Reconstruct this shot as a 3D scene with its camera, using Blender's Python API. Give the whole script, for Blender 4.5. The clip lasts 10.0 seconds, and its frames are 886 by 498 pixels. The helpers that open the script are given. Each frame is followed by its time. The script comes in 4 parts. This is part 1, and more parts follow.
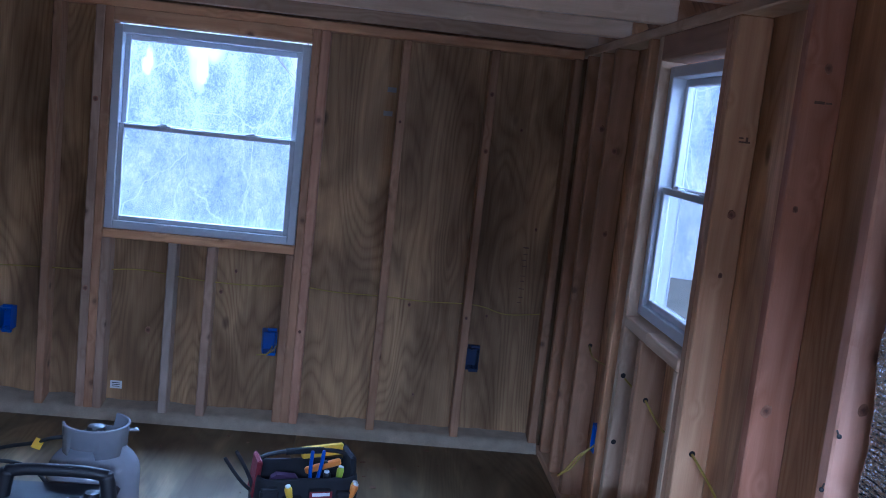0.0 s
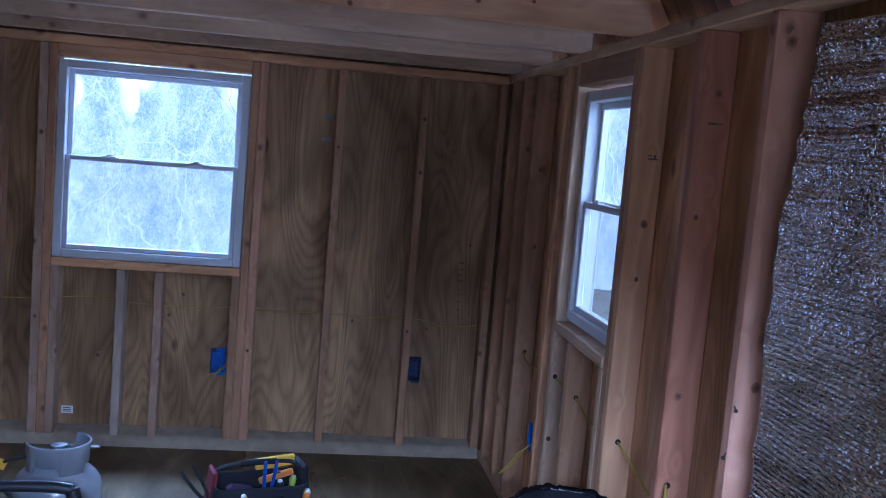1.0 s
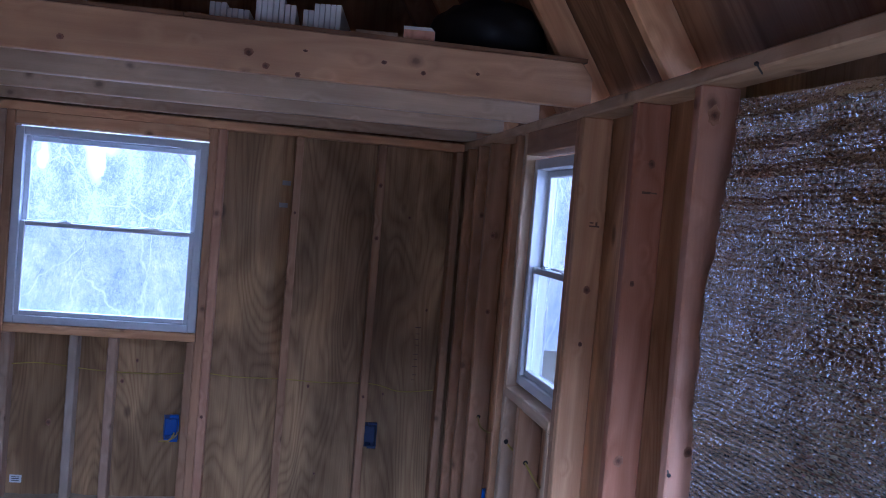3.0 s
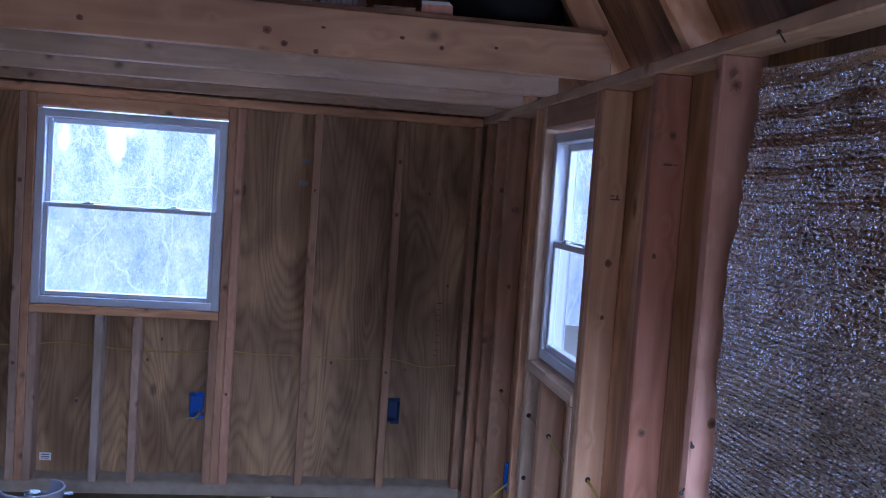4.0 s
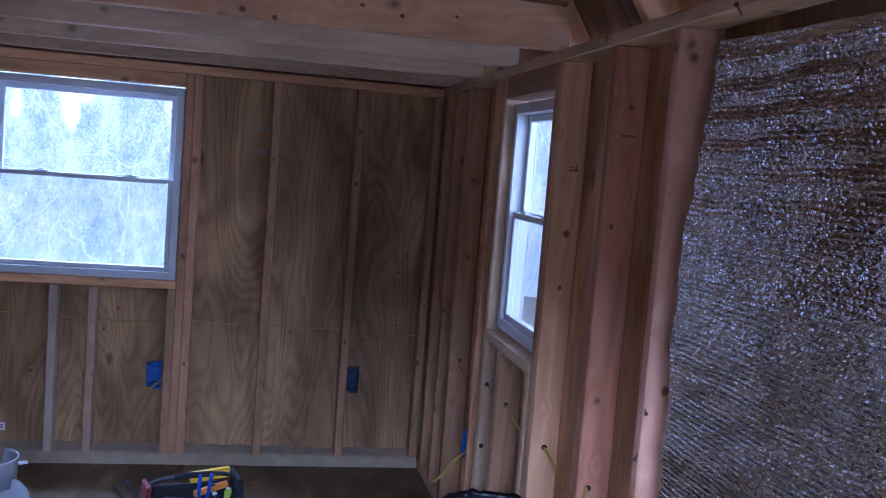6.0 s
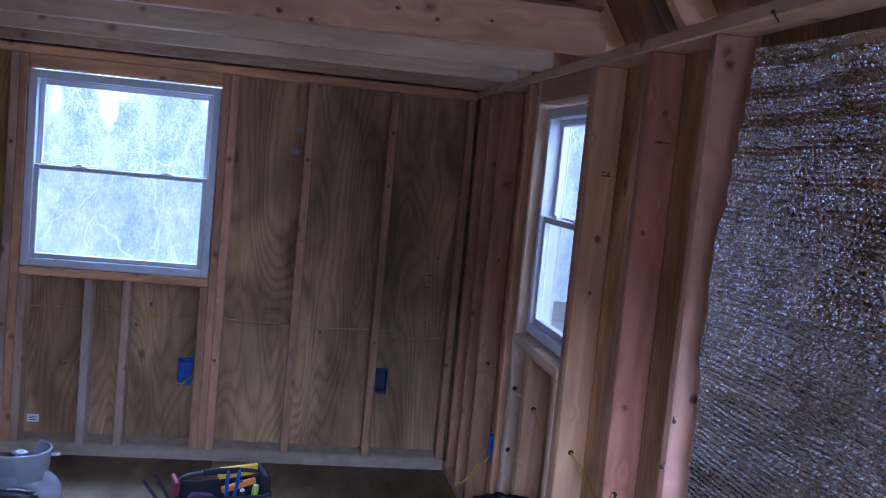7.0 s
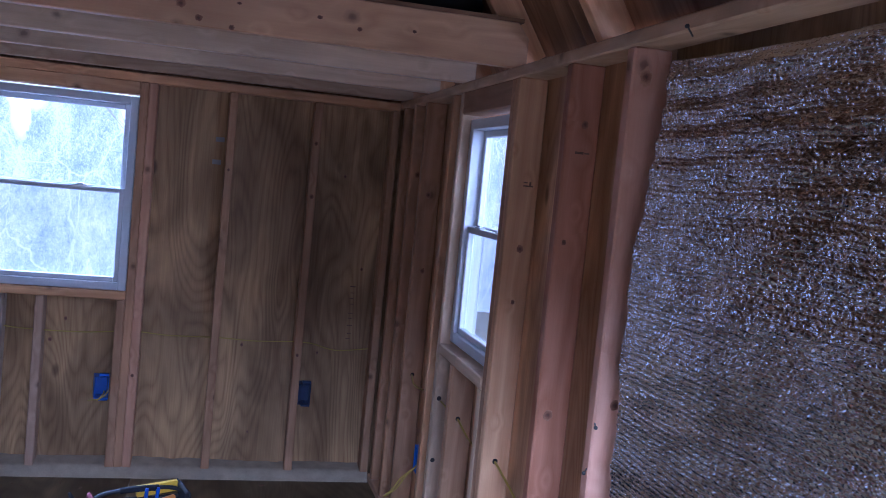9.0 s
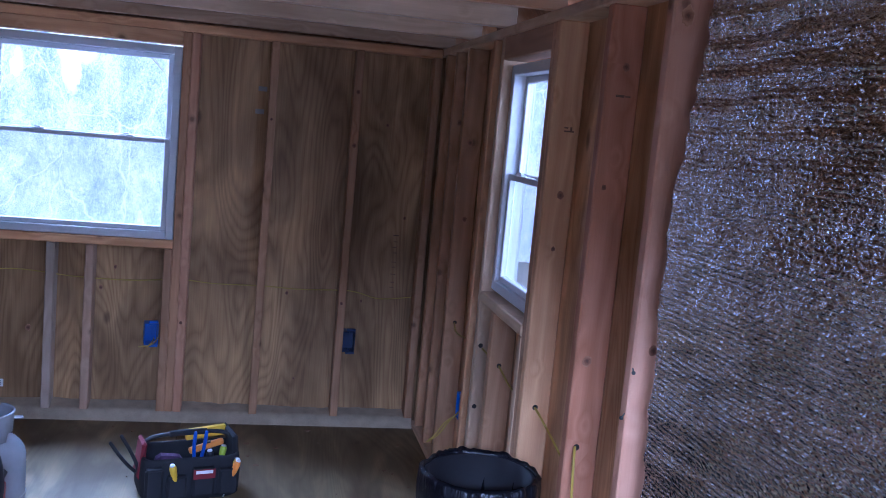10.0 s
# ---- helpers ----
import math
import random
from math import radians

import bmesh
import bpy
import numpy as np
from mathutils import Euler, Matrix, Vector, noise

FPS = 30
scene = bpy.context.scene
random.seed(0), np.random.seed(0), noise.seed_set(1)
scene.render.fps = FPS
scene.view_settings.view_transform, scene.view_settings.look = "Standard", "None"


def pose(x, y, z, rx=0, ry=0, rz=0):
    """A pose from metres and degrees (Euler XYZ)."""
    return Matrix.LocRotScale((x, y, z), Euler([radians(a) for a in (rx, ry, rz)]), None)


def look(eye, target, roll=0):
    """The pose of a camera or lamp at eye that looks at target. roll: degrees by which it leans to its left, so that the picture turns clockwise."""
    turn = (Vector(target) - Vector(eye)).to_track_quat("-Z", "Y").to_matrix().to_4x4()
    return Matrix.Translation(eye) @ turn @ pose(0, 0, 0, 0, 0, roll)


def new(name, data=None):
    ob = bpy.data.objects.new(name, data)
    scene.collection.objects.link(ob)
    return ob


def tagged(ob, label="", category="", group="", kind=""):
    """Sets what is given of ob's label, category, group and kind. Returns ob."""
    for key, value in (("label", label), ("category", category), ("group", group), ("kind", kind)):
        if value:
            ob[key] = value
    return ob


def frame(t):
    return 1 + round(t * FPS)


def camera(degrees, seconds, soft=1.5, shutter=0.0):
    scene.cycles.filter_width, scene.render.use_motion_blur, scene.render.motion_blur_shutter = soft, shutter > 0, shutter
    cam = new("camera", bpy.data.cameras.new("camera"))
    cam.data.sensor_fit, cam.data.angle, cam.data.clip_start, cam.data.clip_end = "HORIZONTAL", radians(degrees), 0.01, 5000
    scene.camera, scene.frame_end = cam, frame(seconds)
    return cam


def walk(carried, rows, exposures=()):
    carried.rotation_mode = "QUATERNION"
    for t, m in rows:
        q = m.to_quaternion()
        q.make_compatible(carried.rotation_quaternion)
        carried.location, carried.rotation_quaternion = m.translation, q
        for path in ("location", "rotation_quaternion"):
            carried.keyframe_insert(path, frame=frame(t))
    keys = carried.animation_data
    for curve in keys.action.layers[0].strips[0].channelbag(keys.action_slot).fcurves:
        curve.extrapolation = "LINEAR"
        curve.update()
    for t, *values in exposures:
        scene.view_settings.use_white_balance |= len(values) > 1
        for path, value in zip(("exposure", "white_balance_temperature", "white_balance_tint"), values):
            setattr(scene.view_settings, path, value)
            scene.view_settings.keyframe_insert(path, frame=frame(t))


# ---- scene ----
# ---------------------------------------------------------------- camera
cam = camera(50.8, 10.0, soft=0.9)
PATH = [
    (0, (0.145, -0.096, 1.465), (0.306, 1.879, 1.194), 6.2),
    (0.5, (0.184, -0.206, 1.482), (0.385, 1.767, 1.221), 5.5),
    (1, (0.107, -0.32, 1.474), (0.402, 1.647, 1.26), 4.8),
    (1.5, (0.108, -0.371, 1.482), (0.461, 1.586, 1.273), 5.1),
    (2, (0.153, -0.369, 1.497), (0.555, 1.586, 1.363), 5.3),
    (2.5, (0.173, -0.365, 1.494), (0.55, 1.598, 1.432), 5.2),
    (4, (0.168, -0.369, 1.488), (0.476, 1.603, 1.36), 4.0),
    (4.5, (0.167, -0.37, 1.484), (0.525, 1.592, 1.333), 4.1),
    (5, (0.169, -0.373, 1.483), (0.576, 1.577, 1.305), 4.3),
    (5.5, (0.171, -0.371, 1.484), (0.578, 1.578, 1.3), 4.4),
    (7, (0.17, -0.381, 1.485), (0.5, 1.583, 1.302), 5.5),
    (7.5, (0.168, -0.38, 1.486), (0.469, 1.587, 1.282), 6.2),
    (8, (0.173, -0.376, 1.481), (0.516, 1.586, 1.302), 6.2),
    (8.5, (0.175, -0.376, 1.48), (0.616, 1.569, 1.328), 5.9),
    (9, (0.173, -0.381, 1.481), (0.659, 1.554, 1.338), 5.6),
    (9.5, (0.175, -0.387, 1.478), (0.655, 1.547, 1.314), 5.5),
    (10, (0.198, -0.381, 1.468), (0.592, 1.564, 1.213), 5.2),
]
walk(cam, [(t, look(eye, target, roll)) for t, eye, target, roll in PATH], [(0.0, -0.18, 4200, 15), (1.0, -0.14, 4250, 17), (2.5, -0.06, 4360, 21), (4.5, -0.06, 4400, 24), (7.5, -0.04, 4400, 24), (9.0, 0.04, 4430, 26), (10.0, 0.16, 4400, 24)])

# ---------------------------------------------------------------- world and light
world = bpy.data.worlds.new("overcast_sky")
scene.world = world
world.use_nodes = True
wn = world.node_tree
sky = wn.nodes.new("ShaderNodeTexSky")
sky.sky_type = "NISHITA"
sky.sun_disc = False
sky.sun_elevation, sky.sun_rotation = radians(44), radians(241)
wn.links.new(sky.outputs[0], wn.nodes["Background"].inputs[0])
wn.nodes["Background"].inputs[1].default_value = 0.12

sun = new("sun", bpy.data.lights.new("sun", "SUN"))
sun.data.energy, sun.data.angle, sun.data.color = 1.5, radians(12), (1.0, 0.95, 0.88)
sun.matrix_world = look((-9, -5, 10), (0, 0, 0))


def opening_light(name, at, towards, w, h, watts, colour):
    """Sky light that enters through an opening."""
    lamp = new(name, bpy.data.lights.new(name, "AREA"))
    lamp.data.shape, lamp.data.size, lamp.data.size_y = "RECTANGLE", w, h
    lamp.data.energy, lamp.data.color = watts, colour
    lamp.matrix_world = look(at, towards)
    return lamp


SKY_BLUE = (0.70, 0.85, 1.0)
opening_light("window_light", (-0.59, 5.05, 2.42), (-0.45, 3.2, 1.0), 2.2, 0.9, 280, SKY_BLUE)
opening_light("window_light", (2.40, 1.90, 1.82), (0.10, 3.30, 1.00), 2.4, 1.5, 95, (0.84, 0.92, 1.0))
opening_light("doorway_sky_light", (-0.10, -2.2, 2.47), (0.90, 1.5, 0.78), 1.7, 1.0, 700, (0.86, 0.93, 1.0))
opening_light("doorway_light", (0.15, -1.16, 0.95), (0.55, 2.0, 1.20), 1.2, 1.5, 7.5, (0.95, 0.97, 1.0))

# ---------------------------------------------------------------- materials


def material(name):
    m = bpy.data.materials.new(name)
    m.use_nodes = True
    return m, m.node_tree, m.node_tree.nodes["Principled BSDF"]


def put(tree, kind, **values):
    n = tree.nodes.new(kind)
    for k, v in values.items():
        if k in n.inputs:
            n.inputs[k].default_value = v
        else:
            setattr(n, k, v)
    return n


def calc(tree, op, a, b=0.0, c=0.0):
    n = tree.nodes.new("ShaderNodeMath")
    n.operation = op
    for i, v in enumerate((a, b, c)):
        if isinstance(v, (int, float)):
            n.inputs[i].default_value = v
        else:
            tree.links.new(v, n.inputs[i])
    return n.outputs[0]


def ramp(tree, fac, stops):
    n = tree.nodes.new("ShaderNodeValToRGB")
    els = n.color_ramp.elements
    while len(els) < len(stops):
        els.new(0.5)
    for e, (p, c) in zip(els, stops):
        e.position, e.color = p, (*c, 1) if len(c) == 3 else c
    tree.links.new(fac, n.inputs[0])
    return n.outputs[0]


def blend(tree, fac, a, b, mode="MIX"):
    n = tree.nodes.new("ShaderNodeMix")
    n.data_type, n.blend_type = "RGBA", mode
    for sock, v in ((n.inputs[0], fac), (n.inputs[6], a), (n.inputs[7], b)):
        if isinstance(v, (int, float)):
            sock.default_value = v
        elif isinstance(v, tuple):
            sock.default_value = (*v, 1)
        else:
            tree.links.new(v, sock)
    return n.outputs[2]


def coords(tree, scale=(1, 1, 1), shift=True):
    """Object coordinates, shifted by a random amount for each object."""
    tc = tree.nodes.new("ShaderNodeTexCoord")
    mp = put(tree, "ShaderNodeMapping", Scale=scale)
    src = tc.outputs["Object"]
    if shift:
        info = tree.nodes.new("ShaderNodeObjectInfo")
        mul = tree.nodes.new("ShaderNodeVectorMath")
        mul.operation = "MULTIPLY_ADD"
        comb = tree.nodes.new("ShaderNodeCombineXYZ")
        for i, k in enumerate((13.1, 7.7, 29.3)):
            tree.links.new(calc(tree, "MULTIPLY", info.outputs["Random"], k), comb.inputs[i])
        mul.inputs[1].default_value = (1, 1, 1)
        tree.links.new(src, mul.inputs[0])
        tree.links.new(comb.outputs[0], mul.inputs[2])
        src = mul.outputs[0]
    tree.links.new(src, mp.inputs[0])
    return mp.outputs[0]


def bump(tree, height, strength, distance, shader):
    b = put(tree, "ShaderNodeBump", Strength=strength, Distance=distance)
    tree.links.new(height, b.inputs["Height"])
    tree.links.new(b.outputs[0], shader.inputs["Normal"])


def sawn_wood(name, light, dark, knots=0.5, rough=0.62):
    """Sawn softwood framing lumber with its grain along the local z axis."""
    m, t, s = material(name)
    sep = t.nodes.new("ShaderNodeSeparateXYZ")
    t.links.new(coords(t, (1, 1, 0.8)), sep.inputs[0])
    flat = t.nodes.new("ShaderNodeCombineXYZ")
    t.links.new(calc(t, "ADD", sep.outputs[0], sep.outputs[1]), flat.inputs[0])
    t.links.new(sep.outputs[2], flat.inputs[1])
    kn = put(t, "ShaderNodeTexVoronoi", voronoi_dimensions="2D", Scale=8.0, Randomness=1.0)
    t.links.new(flat.outputs[0], kn.inputs["Vector"])
    rag = put(t, "ShaderNodeTexNoise", Scale=70.0, Detail=2.0)
    t.links.new(coords(t), rag.inputs["Vector"])
    pick = put(t, "ShaderNodeTexWhiteNoise", noise_dimensions="3D")
    t.links.new(kn.outputs["Position"], pick.inputs["Vector"])
    size = calc(t, "MULTIPLY_ADD", pick.outputs["Value"], 1.6, 0.55)
    dist = calc(t, "MULTIPLY", calc(t, "ADD", kn.outputs["Distance"], calc(t, "MULTIPLY_ADD", rag.outputs["Fac"], 0.07, -0.035)), size)
    kmask = ramp(t, dist, ((0.0, (1, 1, 1)), (0.035, (0.85, 0.85, 0.85)), (0.06, (0.4, 0.4, 0.4)), (0.11, (0, 0, 0))))
    halo = ramp(t, dist, ((0.0, (1, 1, 1)), (0.32, (0, 0, 0))))
    warp = put(t, "ShaderNodeTexNoise", Scale=1.0, Detail=2.0)
    t.links.new(coords(t, (7, 7, 0.9)), warp.inputs["Vector"])
    rings = calc(t, "ADD", calc(t, "MULTIPLY", warp.outputs["Fac"], 16.0), calc(t, "MULTIPLY", halo, 1.6))
    band = calc(t, "PINGPONG", rings, 1.0)
    fine = put(t, "ShaderNodeTexNoise", Scale=1.0, Detail=4.0, Roughness=0.7)
    t.links.new(coords(t, (190, 190, 5)), fine.inputs["Vector"])
    stain = put(t, "ShaderNodeTexNoise", Scale=1.0, Detail=3.0)
    t.links.new(coords(t, (5, 5, 2.2)), stain.inputs["Vector"])
    fac = calc(t, "ADD", calc(t, "MULTIPLY", band, 0.42), calc(t, "MULTIPLY", fine.outputs["Fac"], 0.55))
    col = ramp(t, fac, ((0.15, light), (0.85, dark)))
    dirt = ramp(t, stain.outputs["Fac"], ((0.3, (0.72, 0.70, 0.68)), (0.65, (1.08, 1.06, 1.04))))
    col = blend(t, 1.0, col, dirt, "MULTIPLY")
    info = t.nodes.new("ShaderNodeObjectInfo")
    tone = ramp(t, info.outputs["Random"], ((0.0, (0.84, 0.80, 0.77)), (0.5, (1.0, 1.0, 1.0)), (1.0, (1.1, 1.04, 0.96))))
    col = blend(t, 1.0, col, tone, "MULTIPLY")
    gate = calc(t, "LESS_THAN", pick.outputs["Value"], knots)
    col = blend(t, calc(t, "MULTIPLY", kmask, calc(t, "MULTIPLY", gate, 0.7)), col, (0.06, 0.024, 0.012))
    t.links.new(col, s.inputs["Base Color"])
    s.inputs["Roughness"].default_value = rough
    s.inputs["Specular IOR Level"].default_value = 0.3 if rough > 0.5 else 0.55
    bump(t, calc(t, "ADD", fine.outputs["Fac"], calc(t, "MULTIPLY", band, 0.3)), 0.25, 0.002, s)
    return m


def plywood(name, light, dark, scale=1.0):
    """Rotary-cut plywood: flowing cathedral figure with its length along z, pale streaks and patches."""
    m, t, s = material(name)
    warp = put(t, "ShaderNodeTexNoise", Scale=1.0, Detail=1.6, Roughness=0.36, Distortion=0.5)
    t.links.new(coords(t, (4.0 * scale, 4.0 * scale, 0.80 * scale)), warp.inputs["Vector"])
    band = calc(t, "PINGPONG", calc(t, "MULTIPLY", warp.outputs["Fac"], 46.0), 1.0)
    band = calc(t, "POWER", band, 1.6)
    fine = put(t, "ShaderNodeTexNoise", Scale=1.0, Detail=4.0, Roughness=0.65)
    t.links.new(coords(t, (150, 150, 2.6)), fine.inputs["Vector"])
    patch = put(t, "ShaderNodeTexNoise", Scale=1.0, Detail=3.0, Roughness=0.55, Distortion=0.8)
    t.links.new(coords(t, (4.6, 4.6, 1.5)), patch.inputs["Vector"])
    fac = calc(t, "ADD", calc(t, "MULTIPLY", band, 0.28), calc(t, "MULTIPLY", fine.outputs["Fac"], 0.66))
    col = ramp(t, fac, ((0.14, light), (0.82, dark)))
    pale = ramp(t, patch.outputs["Fac"], ((0.34, (0.62, 0.57, 0.52)), (0.50, (0.94, 0.91, 0.88)), (0.64, (1.42, 1.40, 1.34))))
    col = blend(t, 1.0, col, pale, "MULTIPLY")
    kn = put(t, "ShaderNodeTexVoronoi", Scale=1.0, Randomness=1.0)
    t.links.new(coords(t, (4.0, 4.0, 2.0)), kn.inputs["Vector"])
    spot = ramp(t, kn.outputs["Distance"], ((0.0, (1, 1, 1)), (0.045, (0.8, 0.8, 0.8)), (0.085, (0, 0, 0))))
    col = blend(t, calc(t, "MULTIPLY", spot, 0.8), col, (0.05, 0.024, 0.013))
    t.links.new(col, s.inputs["Base Color"])
    s.inputs["Roughness"].default_value = 0.6
    s.inputs["Specular IOR Level"].default_value = 0.3
    bump(t, calc(t, "ADD", fine.outputs["Fac"], calc(t, "MULTIPLY", band, 0.5)), 0.25, 0.0015, s)
    return m


def plain(name, colour, rough=0.5, metal=0.0, vary=0.12, grain=60.0, spec=0.5, bumps=0.15):
    """One material with a little mottling at two scales and fine relief."""
    m, t, s = material(name)
    n1 = put(t, "ShaderNodeTexNoise", Scale=grain, Detail=3.0)
    n2 = put(t, "ShaderNodeTexNoise", Scale=grain / 12, Detail=3.0)
    c = coords(t)
    t.links.new(c, n1.inputs["Vector"])
    t.links.new(c, n2.inputs["Vector"])
    mix = calc(t, "ADD", calc(t, "MULTIPLY", n1.outputs["Fac"], 0.4), calc(t, "MULTIPLY", n2.outputs["Fac"], 0.6))
    lo = tuple(max(0.0, v * (1 - vary)) for v in colour)
    hi = tuple(min(1.0, v * (1 + vary)) for v in colour)
    t.links.new(ramp(t, mix, ((0.3, lo), (0.7, hi))), s.inputs["Base Color"])
    t.links.new(calc(t, "MULTIPLY_ADD", n2.outputs["Fac"], 0.2, rough - 0.1), s.inputs["Roughness"])
    s.inputs["Metallic"].default_value = metal
    s.inputs["Specular IOR Level"].default_value = spec
    if bumps:
        bump(t, n1.outputs["Fac"], bumps, 0.001, s)
    return m


PINE = sawn_wood("pine_lumber", (0.72, 0.44, 0.235), (0.53, 0.275, 0.13), 0.14)
FIR = sawn_wood("reddish_fir_lumber", (0.50, 0.295, 0.165), (0.33, 0.175, 0.085), 0.15)
PINK = sawn_wood("pink_fir_lumber", (0.80, 0.465, 0.325), (0.66, 0.345, 0.225), 0.1)
RED = sawn_wood("red_fir_lumber", (0.6, 0.29, 0.175), (0.42, 0.175, 0.09), 0.12)
WEATHERED = sawn_wood("dull_spruce_lumber", (0.54, 0.385, 0.27), (0.38, 0.245, 0.16), 0.15)
PINK_DULL = sawn_wood("dull_pink_fir_lumber", (0.58, 0.35, 0.23), (0.42, 0.22, 0.135), 0.12)
# fir with the left wall's shade put into its colour, for the foil to mirror
SHADED_FIR = sawn_wood("shaded_fir_lumber", (0.30, 0.165, 0.09), (0.19, 0.09, 0.045), 0.15)
PLATE_WOOD = sawn_wood("pale_plate_lumber", (0.56, 0.46, 0.37), (0.44, 0.34, 0.26), 0.1)
PALE = sawn_wood("pale_spruce_lumber", (0.62, 0.46, 0.31), (0.46, 0.31, 0.19), 0.15)
JOIST = sawn_wood("knotty_joist_lumber", (0.62, 0.40, 0.23), (0.48, 0.28, 0.15), 0.15, 0.42)
PLANED = sawn_wood("pale_planed_spruce", (0.70, 0.53, 0.36), (0.54, 0.38, 0.24), 0.15, 0.40)
PLY = plywood("pine_plywood", (0.44, 0.280, 0.133), (0.190, 0.102, 0.043))
SIDE_PLY = plywood("side_wall_plywood", (0.62, 0.38, 0.20), (0.36, 0.18, 0.08))
ROOF_PLY = plywood("roof_plywood", (0.34, 0.195, 0.10), (0.18, 0.085, 0.04), 0.8)
FLOOR_PLY = plywood("floor_plywood", (0.205, 0.150, 0.078), (0.130, 0.092, 0.046), 0.7)
VINYL = plain("white_vinyl", (0.62, 0.62, 0.65), 0.35, vary=0.04)
GASKET = plain("black_rubber", (0.02, 0.02, 0.02), 0.6)
# the blue plastic again, darkened to paint in shadow
SHADED_BLUE = plain("shaded_blue_plastic", (0.006, 0.02, 0.075), 0.45, vary=0.2)
BLUE_PLASTIC = plain("blue_plastic", (0.015, 0.09, 0.42), 0.4, vary=0.15)
YELLOW_CABLE = plain("yellow_cable_sheath", (0.42, 0.29, 0.04), 0.45, vary=0.15)
STEEL = plain("galvanised_steel", (0.55, 0.56, 0.58), 0.4, 1.0)
DARK_STEEL = plain("dark_steel", (0.10, 0.10, 0.10), 0.45, 0.9)
WHITE_PAINT = plain("white_enamel_paint", (0.27, 0.27, 0.295), 0.22, vary=0.08, grain=40)
BLACK_PLASTIC = plain("black_plastic", (0.012, 0.012, 0.015), 0.5, vary=0.25)
RED_PLASTIC = plain("red_plastic", (0.30, 0.02, 0.02), 0.4)
BLACK_FILM = plain("matt_black_film", (0.004, 0.004, 0.005), 0.7, vary=0.3)
BLACK_FABRIC = plain("black_nylon_fabric", (0.012, 0.012, 0.016), 0.85, vary=0.4, grain=300, bumps=0.5)
RED_FABRIC = plain("red_nylon_fabric", (0.15, 0.010, 0.018), 0.8, vary=0.2, grain=300, bumps=0.5)
PAPER = plain("white_paper", (0.75, 0.76, 0.78), 0.7, vary=0.05)
YELLOW_PLASTIC = plain("yellow_plastic", (0.70, 0.45, 0.03), 0.4)
ORANGE_PLASTIC = plain("orange_plastic", (0.65, 0.22, 0.03), 0.45)
BLUE_GRIP = plain("blue_rubber_grip", (0.02, 0.07, 0.38), 0.5)
WHITE_PRIMER = plain("white_primed_wood", (0.70, 0.69, 0.67), 0.6, vary=0.1)


def glass(name):
    m, t, s = material(name)
    s.inputs["Transmission Weight"].default_value = 1.0
    s.inputs["Roughness"].default_value = 0.0
    s.inputs["IOR"].default_value = 1.18
    s.inputs["Base Color"].default_value = (0.96, 0.98, 0.98, 1)
    return m


GLASS = glass("window_glass")


def screen_mesh():
    m, t, s = material("insect_screen_mesh")
    s.inputs["Base Color"].default_value = (0.55, 0.56, 0.58, 1)
    n = put(t, "ShaderNodeTexNoise", Scale=30.0)
    t.links.new(coords(t), n.inputs["Vector"])
    t.links.new(calc(t, "MULTIPLY_ADD", n.outputs["Fac"], 0.06, 0.08), s.inputs["Alpha"])
    return m


SCREEN = screen_mesh()


def foil_material():
    """Aluminised film, crinkled into small mirror-like facets."""
    m, t, s = material("reflective_bubble_foil")
    s.inputs["Metallic"].default_value = 1.0
    n = put(t, "ShaderNodeTexNoise", Scale=9.0, Detail=4.0)
    t.links.new(coords(t), n.inputs["Vector"])
    t.links.new(ramp(t, n.outputs["Fac"], ((0.3, (0.62, 0.60, 0.59)), (0.7, (0.86, 0.84, 0.83)))), s.inputs["Base Color"])
    t.links.new(calc(t, "MULTIPLY_ADD", n.outputs["Fac"], 0.06, 0.05), s.inputs["Roughness"])
    cell = put(t, "ShaderNodeTexVoronoi", Scale=210.0, Randomness=1.0, feature="F1")
    t.links.new(coords(t, (1, 0.55, 1)), cell.inputs["Vector"])
    f = put(t, "ShaderNodeTexNoise", Scale=105.0, Detail=1.0)
    t.links.new(coords(t, (1, 0.5, 1.2)), f.inputs["Vector"])
    bump(t, calc(t, "ADD", calc(t, "MULTIPLY", cell.outputs["Distance"], 0.5), f.outputs["Fac"]), 1.0, 0.0027, s)
    return m


FOIL = foil_material()

# ---------------------------------------------------------------- building helpers


def part(name, bm, mat, parent=None, label="", m=None, smooth=False):
    """Links a bmesh as one mesh object, under a thing or a part if one is given."""
    me = bpy.data.meshes.new(name)
    bm.to_mesh(me)
    bm.free()
    me.materials.append(mat)
    if smooth:
        for p in me.polygons:
            p.use_smooth = True
    ob = new(name, me)
    if parent:
        ob.parent = parent
    if m is not None:
        ob.matrix_basis = m
    if label:
        ob["label"] = label
    return ob


def box(bm, x0, x1, y0, y1, z0, z1, bevel=0.0):
    """Adds a box to a bmesh, with its edges bevelled."""
    r = bmesh.ops.create_cube(bm, size=1)
    c = ((x0 + x1) / 2, (y0 + y1) / 2, (z0 + z1) / 2)
    bmesh.ops.transform(bm, verts=r["verts"], matrix=Matrix.Translation(c) @ Matrix.Diagonal((x1 - x0, y1 - y0, z1 - z0, 1)))
    if bevel:
        edges = list({e for v in r["verts"] for e in v.link_edges})
        bmesh.ops.bevel(bm, geom=edges, offset=bevel, segments=1, affect="EDGES")
    return bm


def boxes(*items, bevel=0.0):
    bm = bmesh.new()
    for it in items:
        box(bm, *it, bevel=bevel)
    return bm


